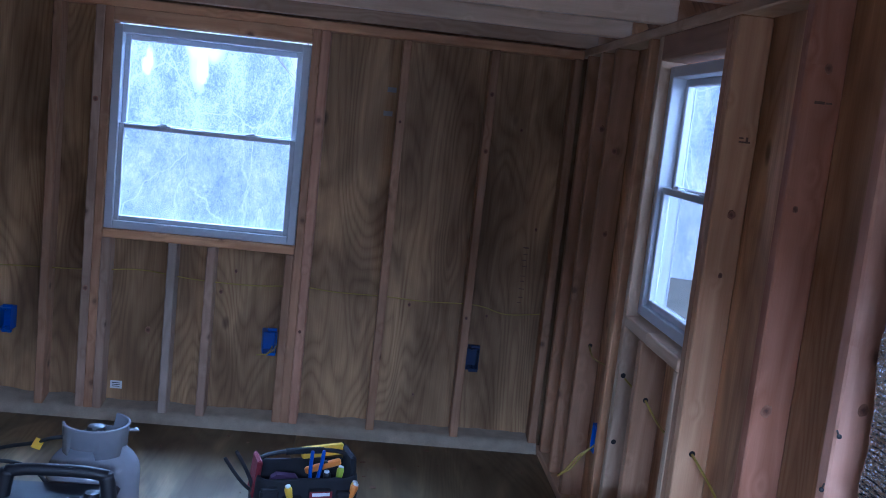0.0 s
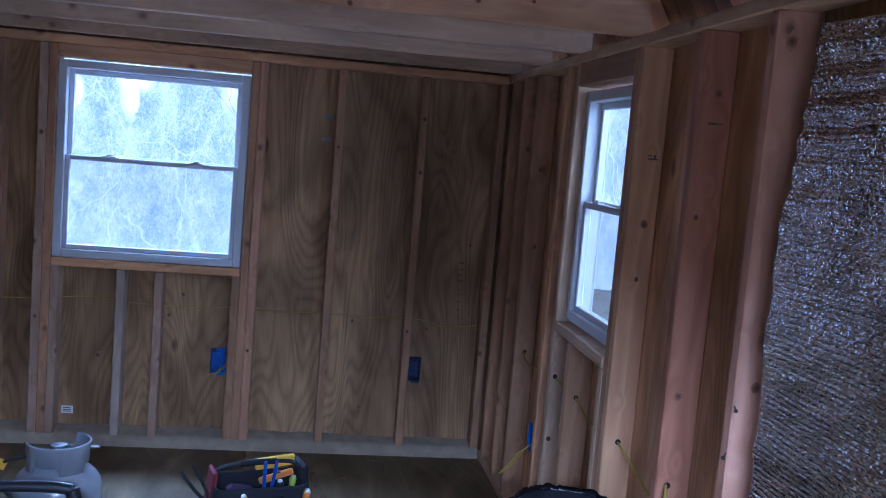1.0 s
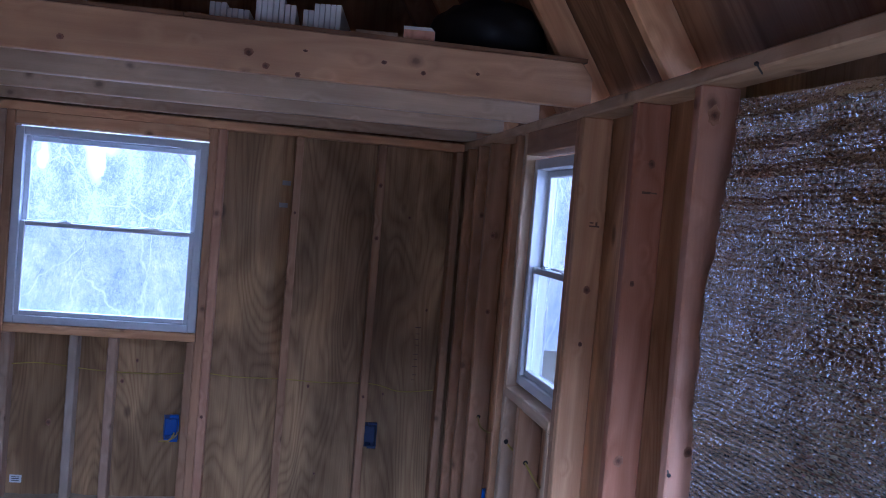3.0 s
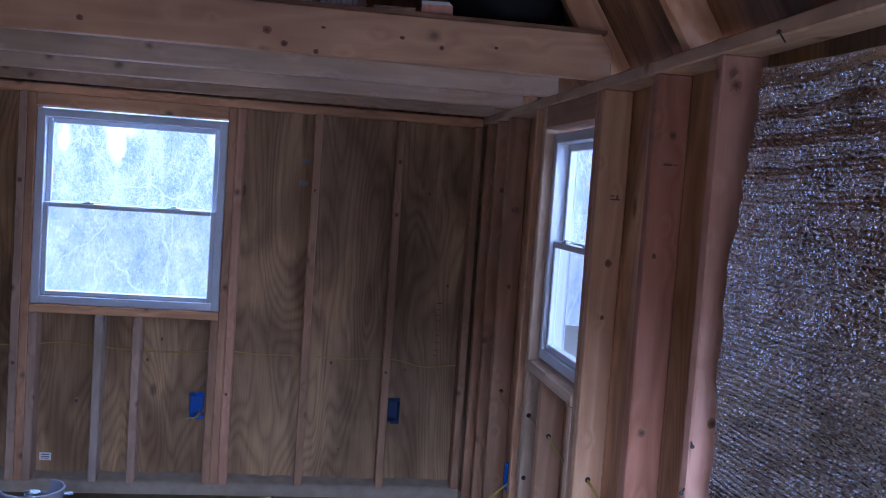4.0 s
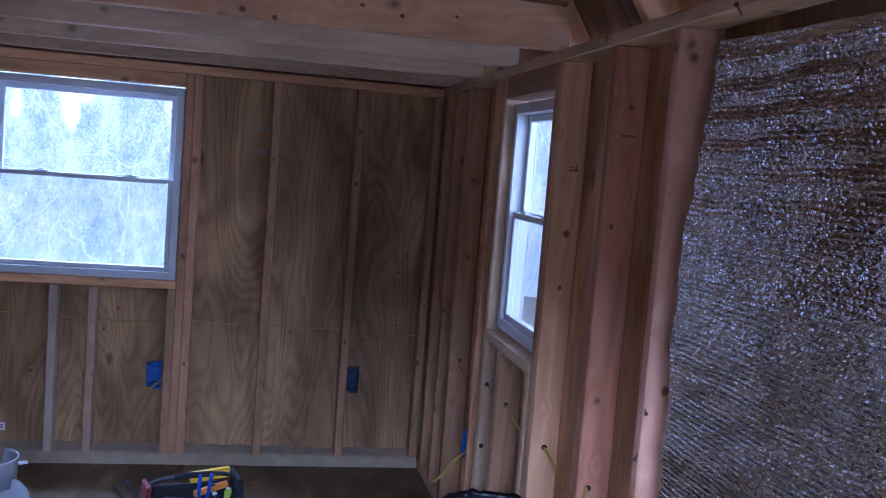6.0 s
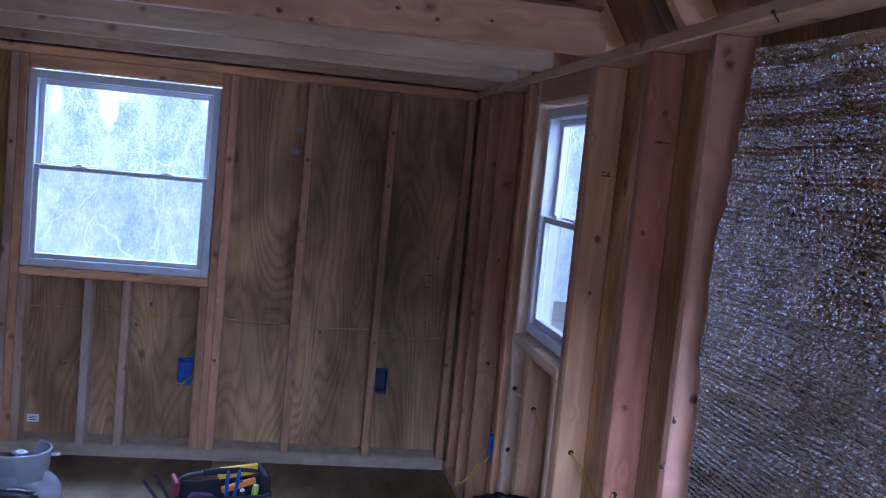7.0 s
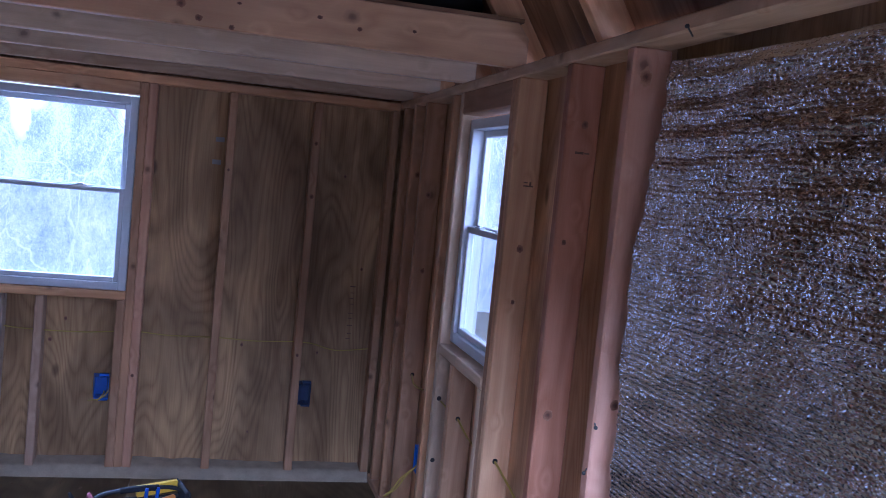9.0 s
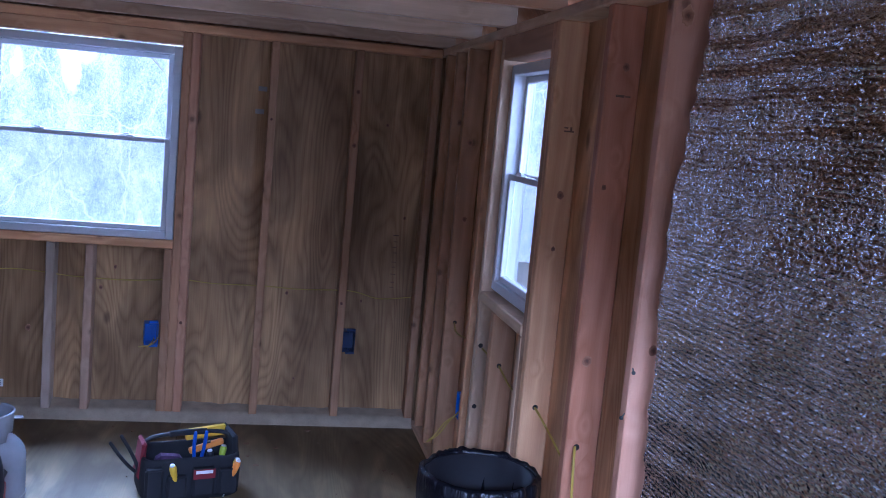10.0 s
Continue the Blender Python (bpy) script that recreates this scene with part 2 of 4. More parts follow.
AXES = {"z": Matrix(((1, 0, 0), (0, 1, 0), (0, 0, 1))),
        "x": Matrix(((0, 0, 1), (1, 0, 0), (0, 1, 0))),
        "y": Matrix(((0, 1, 0), (0, 0, 1), (1, 0, 0)))}


def lumber(name, x0, x1, y0, y1, z0, z1, axis, mat, parent=None, bevel=0.0042, label=""):
    """A length of sawn timber: its mesh lies along the local z axis, so that the grain follows it."""
    s = {"z": (x1 - x0, y1 - y0, z1 - z0), "x": (y1 - y0, z1 - z0, x1 - x0), "y": (z1 - z0, x1 - x0, y1 - y0)}[axis]
    bm = boxes((-s[0] / 2, s[0] / 2, -s[1] / 2, s[1] / 2, -s[2] / 2, s[2] / 2), bevel=bevel)
    m = Matrix.Translation(((x0 + x1) / 2, (y0 + y1) / 2, (z0 + z1) / 2)) @ AXES[axis].to_4x4()
    return part(name, bm, mat, parent, label, m)


def tube(bm, points, radius, sides=8, closed_ends=True):
    """Sweeps a round section along points; radius may be a list."""
    pts = [Vector(p) for p in points]
    rad = radius if isinstance(radius, (list, tuple)) else [radius] * len(pts)
    rings, up = [], None
    for i, p in enumerate(pts):
        d = (pts[min(i + 1, len(pts) - 1)] - pts[max(i - 1, 0)]).normalized()
        if up is None:
            up = d.orthogonal().normalized()
        up = (up - d * up.dot(d)).normalized()
        side = d.cross(up)
        rings.append([bm.verts.new(p + rad[i] * (up * math.cos(a) + side * math.sin(a))) for a in (2 * math.pi * k / sides for k in range(sides))])
    for a, b in zip(rings, rings[1:]):
        for k in range(sides):
            bm.faces.new((a[k], a[(k + 1) % sides], b[(k + 1) % sides], b[k]))
    if closed_ends:
        bm.faces.new(rings[0][::-1])
        bm.faces.new(rings[-1])
    return bm


def lathe(bm, profile, sides=32):
    """Turns a profile of (radius, height) round the z axis."""
    rings = []
    for r, z in profile:
        if r < 1e-5:
            rings.append([bm.verts.new((0, 0, z))])
        else:
            rings.append([bm.verts.new((r * math.cos(a), r * math.sin(a), z)) for a in (2 * math.pi * k / sides for k in range(sides))])
    for a, b in zip(rings, rings[1:]):
        for k in range(sides):
            k2 = (k + 1) % sides
            f = [a[k % len(a)], a[k2 % len(a)], b[k2 % len(b)], b[k % len(b)]]
            f = list(dict.fromkeys(f))
            if len(f) > 2:
                bm.faces.new(f)
    return bm


def smooth_path(points, steps=6):
    """A rounded path through points."""
    p = [Vector(q) for q in points]
    p = [2 * p[0] - p[1]] + p + [2 * p[-1] - p[-2]]
    out = []
    for a, b, c, d in zip(p, p[1:], p[2:], p[3:]):
        for k in range(steps):
            t = k / steps
            out.append(0.5 * (2 * b + (c - a) * t + (2 * a - 5 * b + 4 * c - d) * t * t + (3 * b - a - 3 * c + d) * t ** 3))
    out.append(p[-2])
    return out


def thing(name, label, category, at=(0, 0, 0), turn=0, group="", kind=""):
    ob = new(name)
    ob.empty_display_size = 0.05
    ob.matrix_basis = pose(*at, 0, 0, turn)
    return tagged(ob, label, category, group, kind)


def setting(name, label, category):
    return tagged(new(name), label, category, "", "structure")


# ---------------------------------------------------------------- the shed's plan
R, L = 1.005, -2.43          # faces of the side walls' studs
B, F = 4.0, -1.00            # faces of the back and front walls' studs
MID = (R + L) / 2
DEEP, THICK = 0.089, 0.038   # a stud's section
PLATE = 1.804                # underside of the top plate
TOP = PLATE + 0.034
SKIN = 0.016

floor = tagged(part("floor", boxes((L - 0.13, R + 0.13, F - 0.13, B + 0.13, -0.16, -0.022)), FLOOR_PLY), "bare plywood subfloor of the shed", "floor", "", "structure")
for i in range(3):
    for j in range(3):
        x0, y0 = L - 0.1 + i * 1.22, B + 0.1 - (j + 1) * 2.44
        x1, y1 = min(x0 + 1.217, R + 0.1), min(y0 + 2.437, B + 0.1)
        y0 = max(y0, F - 0.1)
        lumber("floor_panel", x0, x1, y0, y1, -0.018, 0.0, "y", FLOOR_PLY, floor, 0.001)

# back wall
wall_back = setting("wall_back", "bare stud gable wall with plywood sheathing", "wall")
WX0, WX1, WZ0, WZ1 = -1.003, -0.173, 0.850, 1.734     # opening of the back window
yb0, yb1 = B + DEEP, B + DEEP + SKIN
for x0, x1, z0, z1 in ((L - 0.1, WX0, 0.0, TOP), (WX0, WX1, 0.0, WZ0), (WX0, WX1, WZ1, TOP), (WX1, 0.2475, 0.0, TOP), (0.2475, R + 0.105, 0.0, TOP)):
    lumber("plywood_panel", x0, x1, yb0, yb1, z0, z1, "z", PLY, wall_back, 0.0)
lumber("bottom_plate", L, R, B, B + DEEP, 0.0, THICK, "x", PLATE_WOOD, wall_back)
lumber("top_plate", L, R, B, B + DEEP, PLATE - 0.012, TOP - 0.006, "x", PINE, wall_back)
for x, mat in ((-2.43, FIR), (-2.02, PINE), (-1.62, FIR), (-1.255, FIR), (-1.079, WEATHERED), (-1.041, FIR), (-0.173, FIR), (-0.135, PINK_DULL), (0.214, FIR), (0.600, FIR), (0.966, FIR)):
    lumber("stud", x, x + THICK, B + random.uniform(-0.001, 0.001), B + DEEP - 0.001, THICK, PLATE - 0.012, "z", mat, wall_back)
for x, mat in ((-1.003, WEATHERED), (-0.718, PLATE_WOOD), (-0.551, WEATHERED), (-0.211, FIR)):
    lumber("cripple_stud", x, x + THICK, B, B + DEEP - 0.001, THICK, WZ0 - THICK, "z", mat, wall_back)
lumber("window_sill_plate", WX0, WX1, B, B + DEEP, WZ0 - THICK, WZ0, "x", PINE, wall_back)
lumber("header", WX0, WX1, B, B + DEEP - 0.002, WZ1, PLATE - 0.012, "x", PINE, wall_back)

# sawdust that has drifted onto the back wall's bottom plate
SAWDUST = plain("pale_sawdust", (0.36, 0.285, 0.195), 0.95, vary=0.25, grain=220, bumps=0.8)
bm = bmesh.new()
rows = []
for i in range(187):
    x = -2.40 + i * 0.0183
    hump = 0.012 + 0.030 * max(0.0, noise.noise(Vector((x * 3.1, 4.0, 0.0))) + 0.25) * max(0.25, min(1.0, (0.6 - x) / 0.9))
    hump += 0.006 * noise.noise(Vector((x * 17, 1.0, 0.0)))
    rows.append([bm.verts.new((x, y, z)) for y, z in ((B - 0.030, 0.0005), (B - 0.012, 0.016 + 0.3 * hump), (B - 0.003, THICK + 0.004), (B + 0.03, THICK + 0.003 + 0.5 * max(hump, 0.004)), (B + 0.065, THICK + 0.003 + max(hump, 0.004)), (B + DEEP - 0.001, THICK + 0.004 + 1.3 * max(hump, 0.004)))])
for a, b in zip(rows, rows[1:]):
    for k in range(5):
        bm.faces.new((a[k], b[k], b[k + 1], a[k + 1]))
bmesh.ops.recalc_face_normals(bm, faces=bm.faces)
tagged(part("sawdust_drift", bm, SAWDUST, None, "", None, True), "pale sawdust drifted along the wall's bottom plate", "sawdust", "", "stuff")

# right wall
wall_right = setting("wall_right", "bare stud side wall with plywood sheathing", "wall")
VY0, VY1, VZ0, VZ1 = 2.291, 2.850, 0.903, 1.724       # opening of the side window
DY0 = -0.62                                           # far side of the lined doorway
xr0, xr1 = R + DEEP, R + DEEP + SKIN
for y0, y1, z0, z1 in ((F - 0.1, DY0, 0.0, TOP), (1.470, VY0, 0.0, TOP), (VY0, VY1, 0.0, VZ0), (VY0, VY1, VZ1, TOP), (VY1, B + 0.087, 0.0, TOP)):
    lumber("plywood_panel", xr0, xr1, y0, y1, z0, z1, "z", SIDE_PLY, wall_right, 0.0)
DX = 1.126                                            # face of the closed door behind the lining
for y0 in (DY0 - 0.022, 1.468):
    lumber("door_jamb", xr0 + 0.017, DX, y0, y0 + 0.022, 0.0, TOP, "z", PLY, wall_right, 0.0)
lumber("door_panel", DX, DX + 0.018, DY0 - 0.022, 1.490, 0.0, TOP, "z", PLY, wall_right, 0.0)
lumber("door_head", xr0 + 0.017, DX + 0.018, DY0 - 0.022, 1.490, TOP + 0.002, TOP + 0.020, "y", PLY, wall_right, 0.0)
lumber("bottom_plate", R, R + DEEP, 1.45, B - 0.002, 0.0, THICK, "y", PALE, wall_right)
lumber("bottom_plate", R, R + DEEP, F, DY0, 0.0, THICK, "y", PALE, wall_right)
lumber("top_plate", R, R + DEEP, F, B + DEEP, PLATE, TOP, "y", PALE, wall_right)
for y, mat in ((-1.0, PINE), (-0.70, FIR), (1.455, PINK), (1.805, RED), (2.214, PINE), (2.252, FIR), (2.850, PALE), (2.980, PINE), (3.430, FIR), (3.66, FIR), (3.90, FIR)):
    lumber("stud", R + random.uniform(-0.001, 0.001), R + DEEP - 0.001, y, y + THICK, THICK, PLATE, "z", mat, wall_right)
for y, mat in ((2.291, PALE), (2.640, FIR)):
    lumber("cripple_stud", R, R + DEEP - 0.001, y, y + THICK, THICK, VZ0 - THICK, "z", mat, wall_right)
lumber("window_sill_plate", R - 0.004, R + DEEP, VY0, 2.600, VZ0 - THICK, VZ0, "y", PALE, wall_right)
lumber("window_sill_plate", R - 0.001, R + DEEP, 2.602, VY1, VZ0 - THICK, VZ0 - 0.001, "y", PALE, wall_right)
lumber("header", R + 0.003, R + DEEP - 0.002, VY0, VY1, VZ1, PLATE, "y", FIR, wall_right)

# left wall and front wall, which close the room; the left one is coloured dark as if unlit
wall_left = setting("wall_left", "bare stud side wall with plywood sheathing", "wall")
lumber("plywood_panel", L - DEEP - SKIN, L - DEEP, F - 0.1, B + 0.1, 0.0, TOP, "z", ROOF_PLY, wall_left, 0.0)
lumber("top_plate", L - DEEP, L, F, B, PLATE, TOP, "y", PALE, wall_left)
lumber("bottom_plate", L - DEEP, L, F, B, 0.0, THICK, "y", PALE, wall_left)
for i in range(13):
    lumber("stud", L - DEEP, L, F + 0.406 * i, F + 0.406 * i + THICK, THICK, PLATE, "z", SHADED_FIR, wall_left)
wall_front = setting("wall_front", "bare stud gable wall with an open doorway", "wall")
for x0, x1, z0, z1 in ((L - 0.1, -0.45, 0.0, TOP), (0.90, R + 0.1, 0.0, TOP), (-0.45, 0.90, 1.78, TOP)):
    lumber("plywood_panel", x0, x1, F - DEEP - SKIN, F - DEEP, z0, z1, "z", PLY, wall_front, 0.0)
for x in (-2.43, -2.02, -1.62, -1.24, -0.83, -0.49, 0.90, 0.96):
    lumber("stud", x, x + THICK, F - DEEP, F, THICK, TOP, "z", FIR, wall_front)

# roof: a gambrel, steep below and flat above
EAVE, BREAK, RIDGE = (R + 0.145, TOP), (R - 0.42, TOP + 0.90), (MID, TOP + 1.52)


def roof_slope(name, side, low, high):
    """One slope of the roof: its sheathing and the rafters under it."""
    root = setting(name, "plywood roof slope on bare rafters", "roof")
    a = Vector((MID + side * (low[0] - MID), 0, low[1]))
    b = Vector((MID + side * (high[0] - MID), 0, high[1]))
    run = b - a
    up = run.normalized()
    out = Vector((up.z, 0, -up.x)) * side
    turn = Matrix((out, (0, 1, 0) if side * 1 > 0 else (0, 1, 0), up)).transposed()
    if turn.determinant() < 0:
        turn = Matrix((-out, (0, 1, 0), up)).transposed()
    mid = (a + b) / 2
    n = 5
    for i in range(n):
        y0 = F - 0.1 + i * (B - F + 0.2) / n
        y1 = y0 + (B - F + 0.2) / n - 0.003
        ln = run.length
        bm = boxes((-0.007, 0.007, (y0 - y1) / 2, (y1 - y0) / 2, -ln / 2, ln / 2))
        part("roof_panel", bm, ROOF_PLY, root, "", Matrix.Translation(mid + out * 0.008 + Vector((0, (y0 + y1) / 2, 0))) @ turn.to_4x4())
    ys = [2.335, 1.712, 2.90, 3.44, 3.98, 0.45, -0.15, -0.75]
    cut = 0.060
    bm0 = boxes((-DEEP / 2, DEEP / 2, -THICK / 2, THICK / 2, -run.length / 2 + cut / 2, run.length / 2 - cut / 2), bevel=0.003)
    first = None
    for i, yy in enumerate(ys):
        m = Matrix.Translation(mid + up * cut / 2 - out * DEEP / 2 + Vector((0, yy + THICK / 2, 0))) @ turn.to_4x4()
        if first is None:
            first = part("rafter", bm0, PINE, root, "", m)
            second_mesh = first.data.copy()
            second_mesh.materials[0] = FIR
        else:
            ob = new("rafter", first.data if i % 2 else second_mesh)
            ob.parent, ob.matrix_basis = root, m
    return root


for side, tag in ((1, "right"), (-1, "left")):
    roof_slope("roof_lower_" + tag, side, EAVE, BREAK)
    roof_slope("roof_upper_" + tag, side, BREAK, RIDGE)

# gable ends above the walls
for name, y in (("wall_back_gable", B + 0.089), ("wall_front_gable", F - 0.105)):
    bm = bmesh.new()
    ring = [(L - 0.14, TOP), (R + 0.14, TOP), (BREAK[0] + 0.0, BREAK[1]), (RIDGE[0], RIDGE[1]), (2 * MID - BREAK[0], BREAK[1])]
    f = bm.faces.new([bm.verts.new((x, y, z)) for x, z in ring])
    ex = bmesh.ops.extrude_face_region(bm, geom=[f])
    bmesh.ops.translate(bm, verts=[v for v in ex["geom"] if isinstance(v, bmesh.types.BMVert)], vec=(0, 0.016, 0))
    bmesh.ops.recalc_face_normals(bm, faces=bm.faces)
    tagged(part(name, bm, ROOF_PLY), "plywood gable end above the wall plate", "wall", "", "structure")

# loft: joists across the room, and a plywood deck on them
loft = setting("loft_floor", "plywood loft deck on knotty joists", "loft")
for i in range(3):
    lumber("deck_panel", L - 0.02 + i * 1.16, L - 0.02 + i * 1.16 + 1.157, 2.300, B + 0.08, TOP + 0.133, TOP + 0.145, "x", ROOF_PLY, loft, 0.0)


def joist(y, mat):
    """A joist whose upper corners are cut to the slope of the roof."""
    h, x0, x1 = 0.132, L - 0.04, R + 0.04
    half = (x1 - x0) / 2
    bm = bmesh.new()
    ring = [(-half, 0), (half, 0), (half, h - 0.045), (half - 0.035, h), (-half + 0.035, h), (-half, h - 0.045)]
    f = bm.faces.new([bm.verts.new((THICK / -2, z - h / 2, x)) for x, z in ring])
    ex = bmesh.ops.extrude_face_region(bm, geom=[f])
    bmesh.ops.translate(bm, verts=[v for v in ex["geom"] if isinstance(v, bmesh.types.BMVert)], vec=(THICK, 0, 0))
    bmesh.ops.recalc_face_normals(bm, faces=bm.faces)
    bmesh.ops.bevel(bm, geom=list(bm.edges), offset=0.003, segments=1, affect="EDGES")
    return part("joist", bm, mat, loft, "", Matrix.Translation(((x0 + x1) / 2, y + THICK / 2, TOP + h / 2)) @ AXES["x"].to_4x4())


for y, mat in ((2.295, JOIST), (2.860, PLANED), (3.400, PLANED), (3.945, PALE)):
    joist(y, mat)

# ---------------------------------------------------------------- windows


def hung_window(name, label, w, h, m):
    """A single-hung vinyl window: x across, y outwards from its inner face, z up from its middle."""
    root = tagged(new(name), label, "window", "", "structure")
    root.matrix_basis = m
    f, d = 0.036, 0.080
    ring = lambda x, z, t, y0, y1: ((-x, -x + t, y0, y1, -z, z), (x - t, x, y0, y1, -z, z), (-x + t, x - t, y0, y1, z - t, z), (-x + t, x - t, y0, y1, -z, -z + t))
    part("window_frame", boxes(*ring(w / 2, h / 2, f, 0.0, d), bevel=0.003), VINYL, root)
    part("window_flange", boxes(*ring(w / 2, h / 2, 0.037, d, d + 0.004)), VINYL, root)
    iw, ih = w / 2 - f, h / 2 - f
    rail = 0.004
    # upper sash, set outwards
    s, z0, z1 = 0.024, rail, ih
    up = part("upper_sash", boxes((-iw, -iw + s, 0.044, 0.068, z0, z1), (iw - s, iw, 0.044, 0.068, z0, z1), (-iw + s, iw - s, 0.044, 0.068, z1 - s, z1), (-iw + s, iw - s, 0.044, 0.068, z0, z0 + s), bevel=0.003), VINYL, root)
    p = part("pane", boxes((-iw + s, iw - s, 0.054, 0.058, z0 + s, z1 - s)), GLASS, up, "clear glass pane")
    p.visible_shadow = False
    # lower sash, on the inside
    s, z0, z1 = 0.022, -ih, rail + 0.018
    lo = part("lower_sash", boxes((-iw, -iw + s, 0.014, 0.040, z0, z1), (iw - s, iw, 0.014, 0.040, z0, z1), (-iw + s, iw - s, 0.014, 0.040, z1 - s, z1), (-iw + s, iw - s, 0.014, 0.040, z0, z0 + s), bevel=0.003), VINYL, root)
    p = part("pane", boxes((-iw + s, iw - s, 0.026, 0.030, z0 + s, z1 - s)), GLASS, lo, "clear glass pane")
    p.visible_shadow = False
    for x in (-iw * 0.5, iw * 0.5):
        bm = boxes((x - 0.030, x + 0.030, 0.016, 0.036, z1, z1 + 0.006), (x - 0.016, x + 0.012, 0.020, 0.034, z1 + 0.006, z1 + 0.012), bevel=0.002)
        part("sash_lock", bm, VINYL, lo)
    sc = part("insect_screen", boxes((-iw, iw, 0.072, 0.0725, -ih, 0.0)), SCREEN, root, "fine grey insect screen")
    sc.visible_shadow = False
    return root


hung_window("window_1", "white vinyl single-hung window in the back wall", 0.826, 0.872, pose(-0.588, B + 0.012, 1.288))
hung_window("window_2", "white vinyl single-hung window in the side wall", VY1 - VY0 - 0.008, 0.796, pose(R + 0.036, (VY0 + VY1) / 2, 1.311, 0, 0, -90))

# foil lining of the closed doorway in the right wall
def foil_lining():
    ys = np.concatenate([np.linspace(DY0, 0.55, 90, endpoint=False), np.arange(0.55, 1.4535, 0.0024)])
    zs = np.concatenate([np.linspace(-0.07, 0.55, 50, endpoint=False), np.arange(0.55, 1.783, 0.0024)])
    Y, Z = np.meshgrid(ys, zs)
    # the sheet hangs out from the sheathing at the top and bellies in lower down
    lean = np.interp(Z, [0.0, 0.85, 1.06, 1.30, 1.42, 1.57, 1.70, 1.80], [1.066, 1.063, 1.056, 1.046, 1.058, 1.074, 1.086, 1.090])
    lean += 0.012 * np.clip((Z - 1.5) / 0.3, 0, 1) * (1 - np.exp((Y - 1.4535) / 0.06))
    wave = np.zeros_like(Y)
    for fy, fz, a, p in ((5, 17, 0.0022, 0.3), (11, 6, 0.0018, 1.9), (3, 41, 0.0022, 2.2), (23, 13, 0.0015, 4.0), (2.2, 3.1, 0.0025, 1.0), (31, 37, 0.0009, 0.7), (17, 90, 0.0010, 1.2)):
        wave += a * np.sin(fy * Y + 1.7 * np.sin(fz * 0.31 * Z + p) + fz * Z + p)
    crease = np.clip((Z - 1.30) / 0.35, 0, 1) * 0.0036 * np.sin(2 * np.pi * (Z + 0.05 * (Y - 1.0) + 0.004 * np.sin(21 * Y)) / 0.062)
    row = 0.0112
    drift = 0.0025 * np.sin(9 * Y + 2 * np.sin(5 * Z)) + 0.0015 * np.sin(31 * Y + 11 * Z)
    k = np.floor((Z + drift) / row).astype(int)
    j = np.floor(Y / 0.0135 + 0.5 * (k % 2)).astype(int)
    rng = np.random.RandomState(4)
    table = rng.uniform(0.5, 1.0, (256, 256))
    puff = table[k % 256, j % 256]
    u = np.abs(np.sin(np.pi * ((Z + drift) / row)))
    v = np.abs(np.sin(np.pi * (Y / 0.0135 + 0.5 * (k % 2))))
    bubble = u * (0.68 + 0.32 * v) * puff
    back = 0.030 * np.clip((1.4535 - Y) / 0.60, 0, 1)
    X = lean + back - wave - crease - 0.0028 * bubble
    # the sheet hangs free, a hand's width in front of the stud
    near = 0.953
    X, Y, Z = 0.17 + near * (X - 0.17), near * (Y + 0.37) - 0.37, np.maximum(1.484 + near * (Z - 1.484), 0.001)
    ny, nz = len(ys), len(zs)
    verts = np.stack([X, Y, Z], -1).reshape(-1, 3)
    idx = np.arange(ny * nz).reshape(nz, ny)
    faces = np.stack([idx[:-1, :-1], idx[1:, :-1], idx[1:, 1:], idx[:-1, 1:]], -1).reshape(-1, 4)
    me = bpy.data.meshes.new("foil_insulation")
    me.from_pydata(verts.tolist(), [], faces.tolist())
    me.materials.append(FOIL)
    for p in me.polygons:
        p.use_smooth = True
    ob = new("foil_insulation", me)
    sol = ob.modifiers.new("thickness", "SOLIDIFY")
    sol.thickness, sol.offset = 0.003, -1
    return tagged(ob, "crinkled silver bubble foil insulation lining the side wall", "insulation")


foil_lining()

# ---------------------------------------------------------------- wiring on the walls


def outlet_box(at, turn, label, mat=None, w=0.058):
    """A nail-on outlet box: a hollow shell with a rim, nail lugs and the nails."""
    root = thing("outlet_box", label, "outlet box", at, turn, "outlet boxes")
    h, d, t = 0.100, 0.076, 0.004
    bm = boxes((-w / 2, w / 2, d - t, d, -h / 2, h / 2), (-w / 2, -w / 2 + t, 0, d - t, -h / 2, h / 2), (w / 2 - t, w / 2, 0, d - t, -h / 2, h / 2),
               (-w / 2 + t, w / 2 - t, 0, d - t, h / 2 - t, h / 2), (-w / 2 + t, w / 2 - t, 0, d - t, -h / 2, -h / 2 + t), bevel=0.0012)
    mat = mat or BLUE_PLASTIC
    part("box_shell", bm, mat, root)
    for z in (-1, 1):
        part("nail_lug", boxes((-0.012, 0.030, 0.012, 0.030, z * (h / 2 + 0.006) - 0.006, z * (h / 2 + 0.006) + 0.006), bevel=0.002), mat, root)
        part("screw_post", lathe(bmesh.new(), [(0, 0), (0.005, 0), (0.005, 0.02), (0, 0.02)], 10), mat, root, "", pose(0, 0.004, z * (h / 2 - 0.012), -90))
    return root


outlet_box((-0.244, B - 0.020, 0.412), 10, "blue plastic outlet box nailed to a window stud", None, 0.062)
# this box lies in shadow, which its darker colour imitates
outlet_box((0.668, B + 0.012, 0.410), 0, "blue outlet box with shade put into its colour, nailed to a stud", SHADED_BLUE)
outlet_box((-1.400, B + 0.004, 0.408), 0, "blue plastic outlet box nailed to a stud")
outlet_box((R + 0.002, 3.051, 0.408), -90, "blue plastic outlet box nailed to a side wall stud")


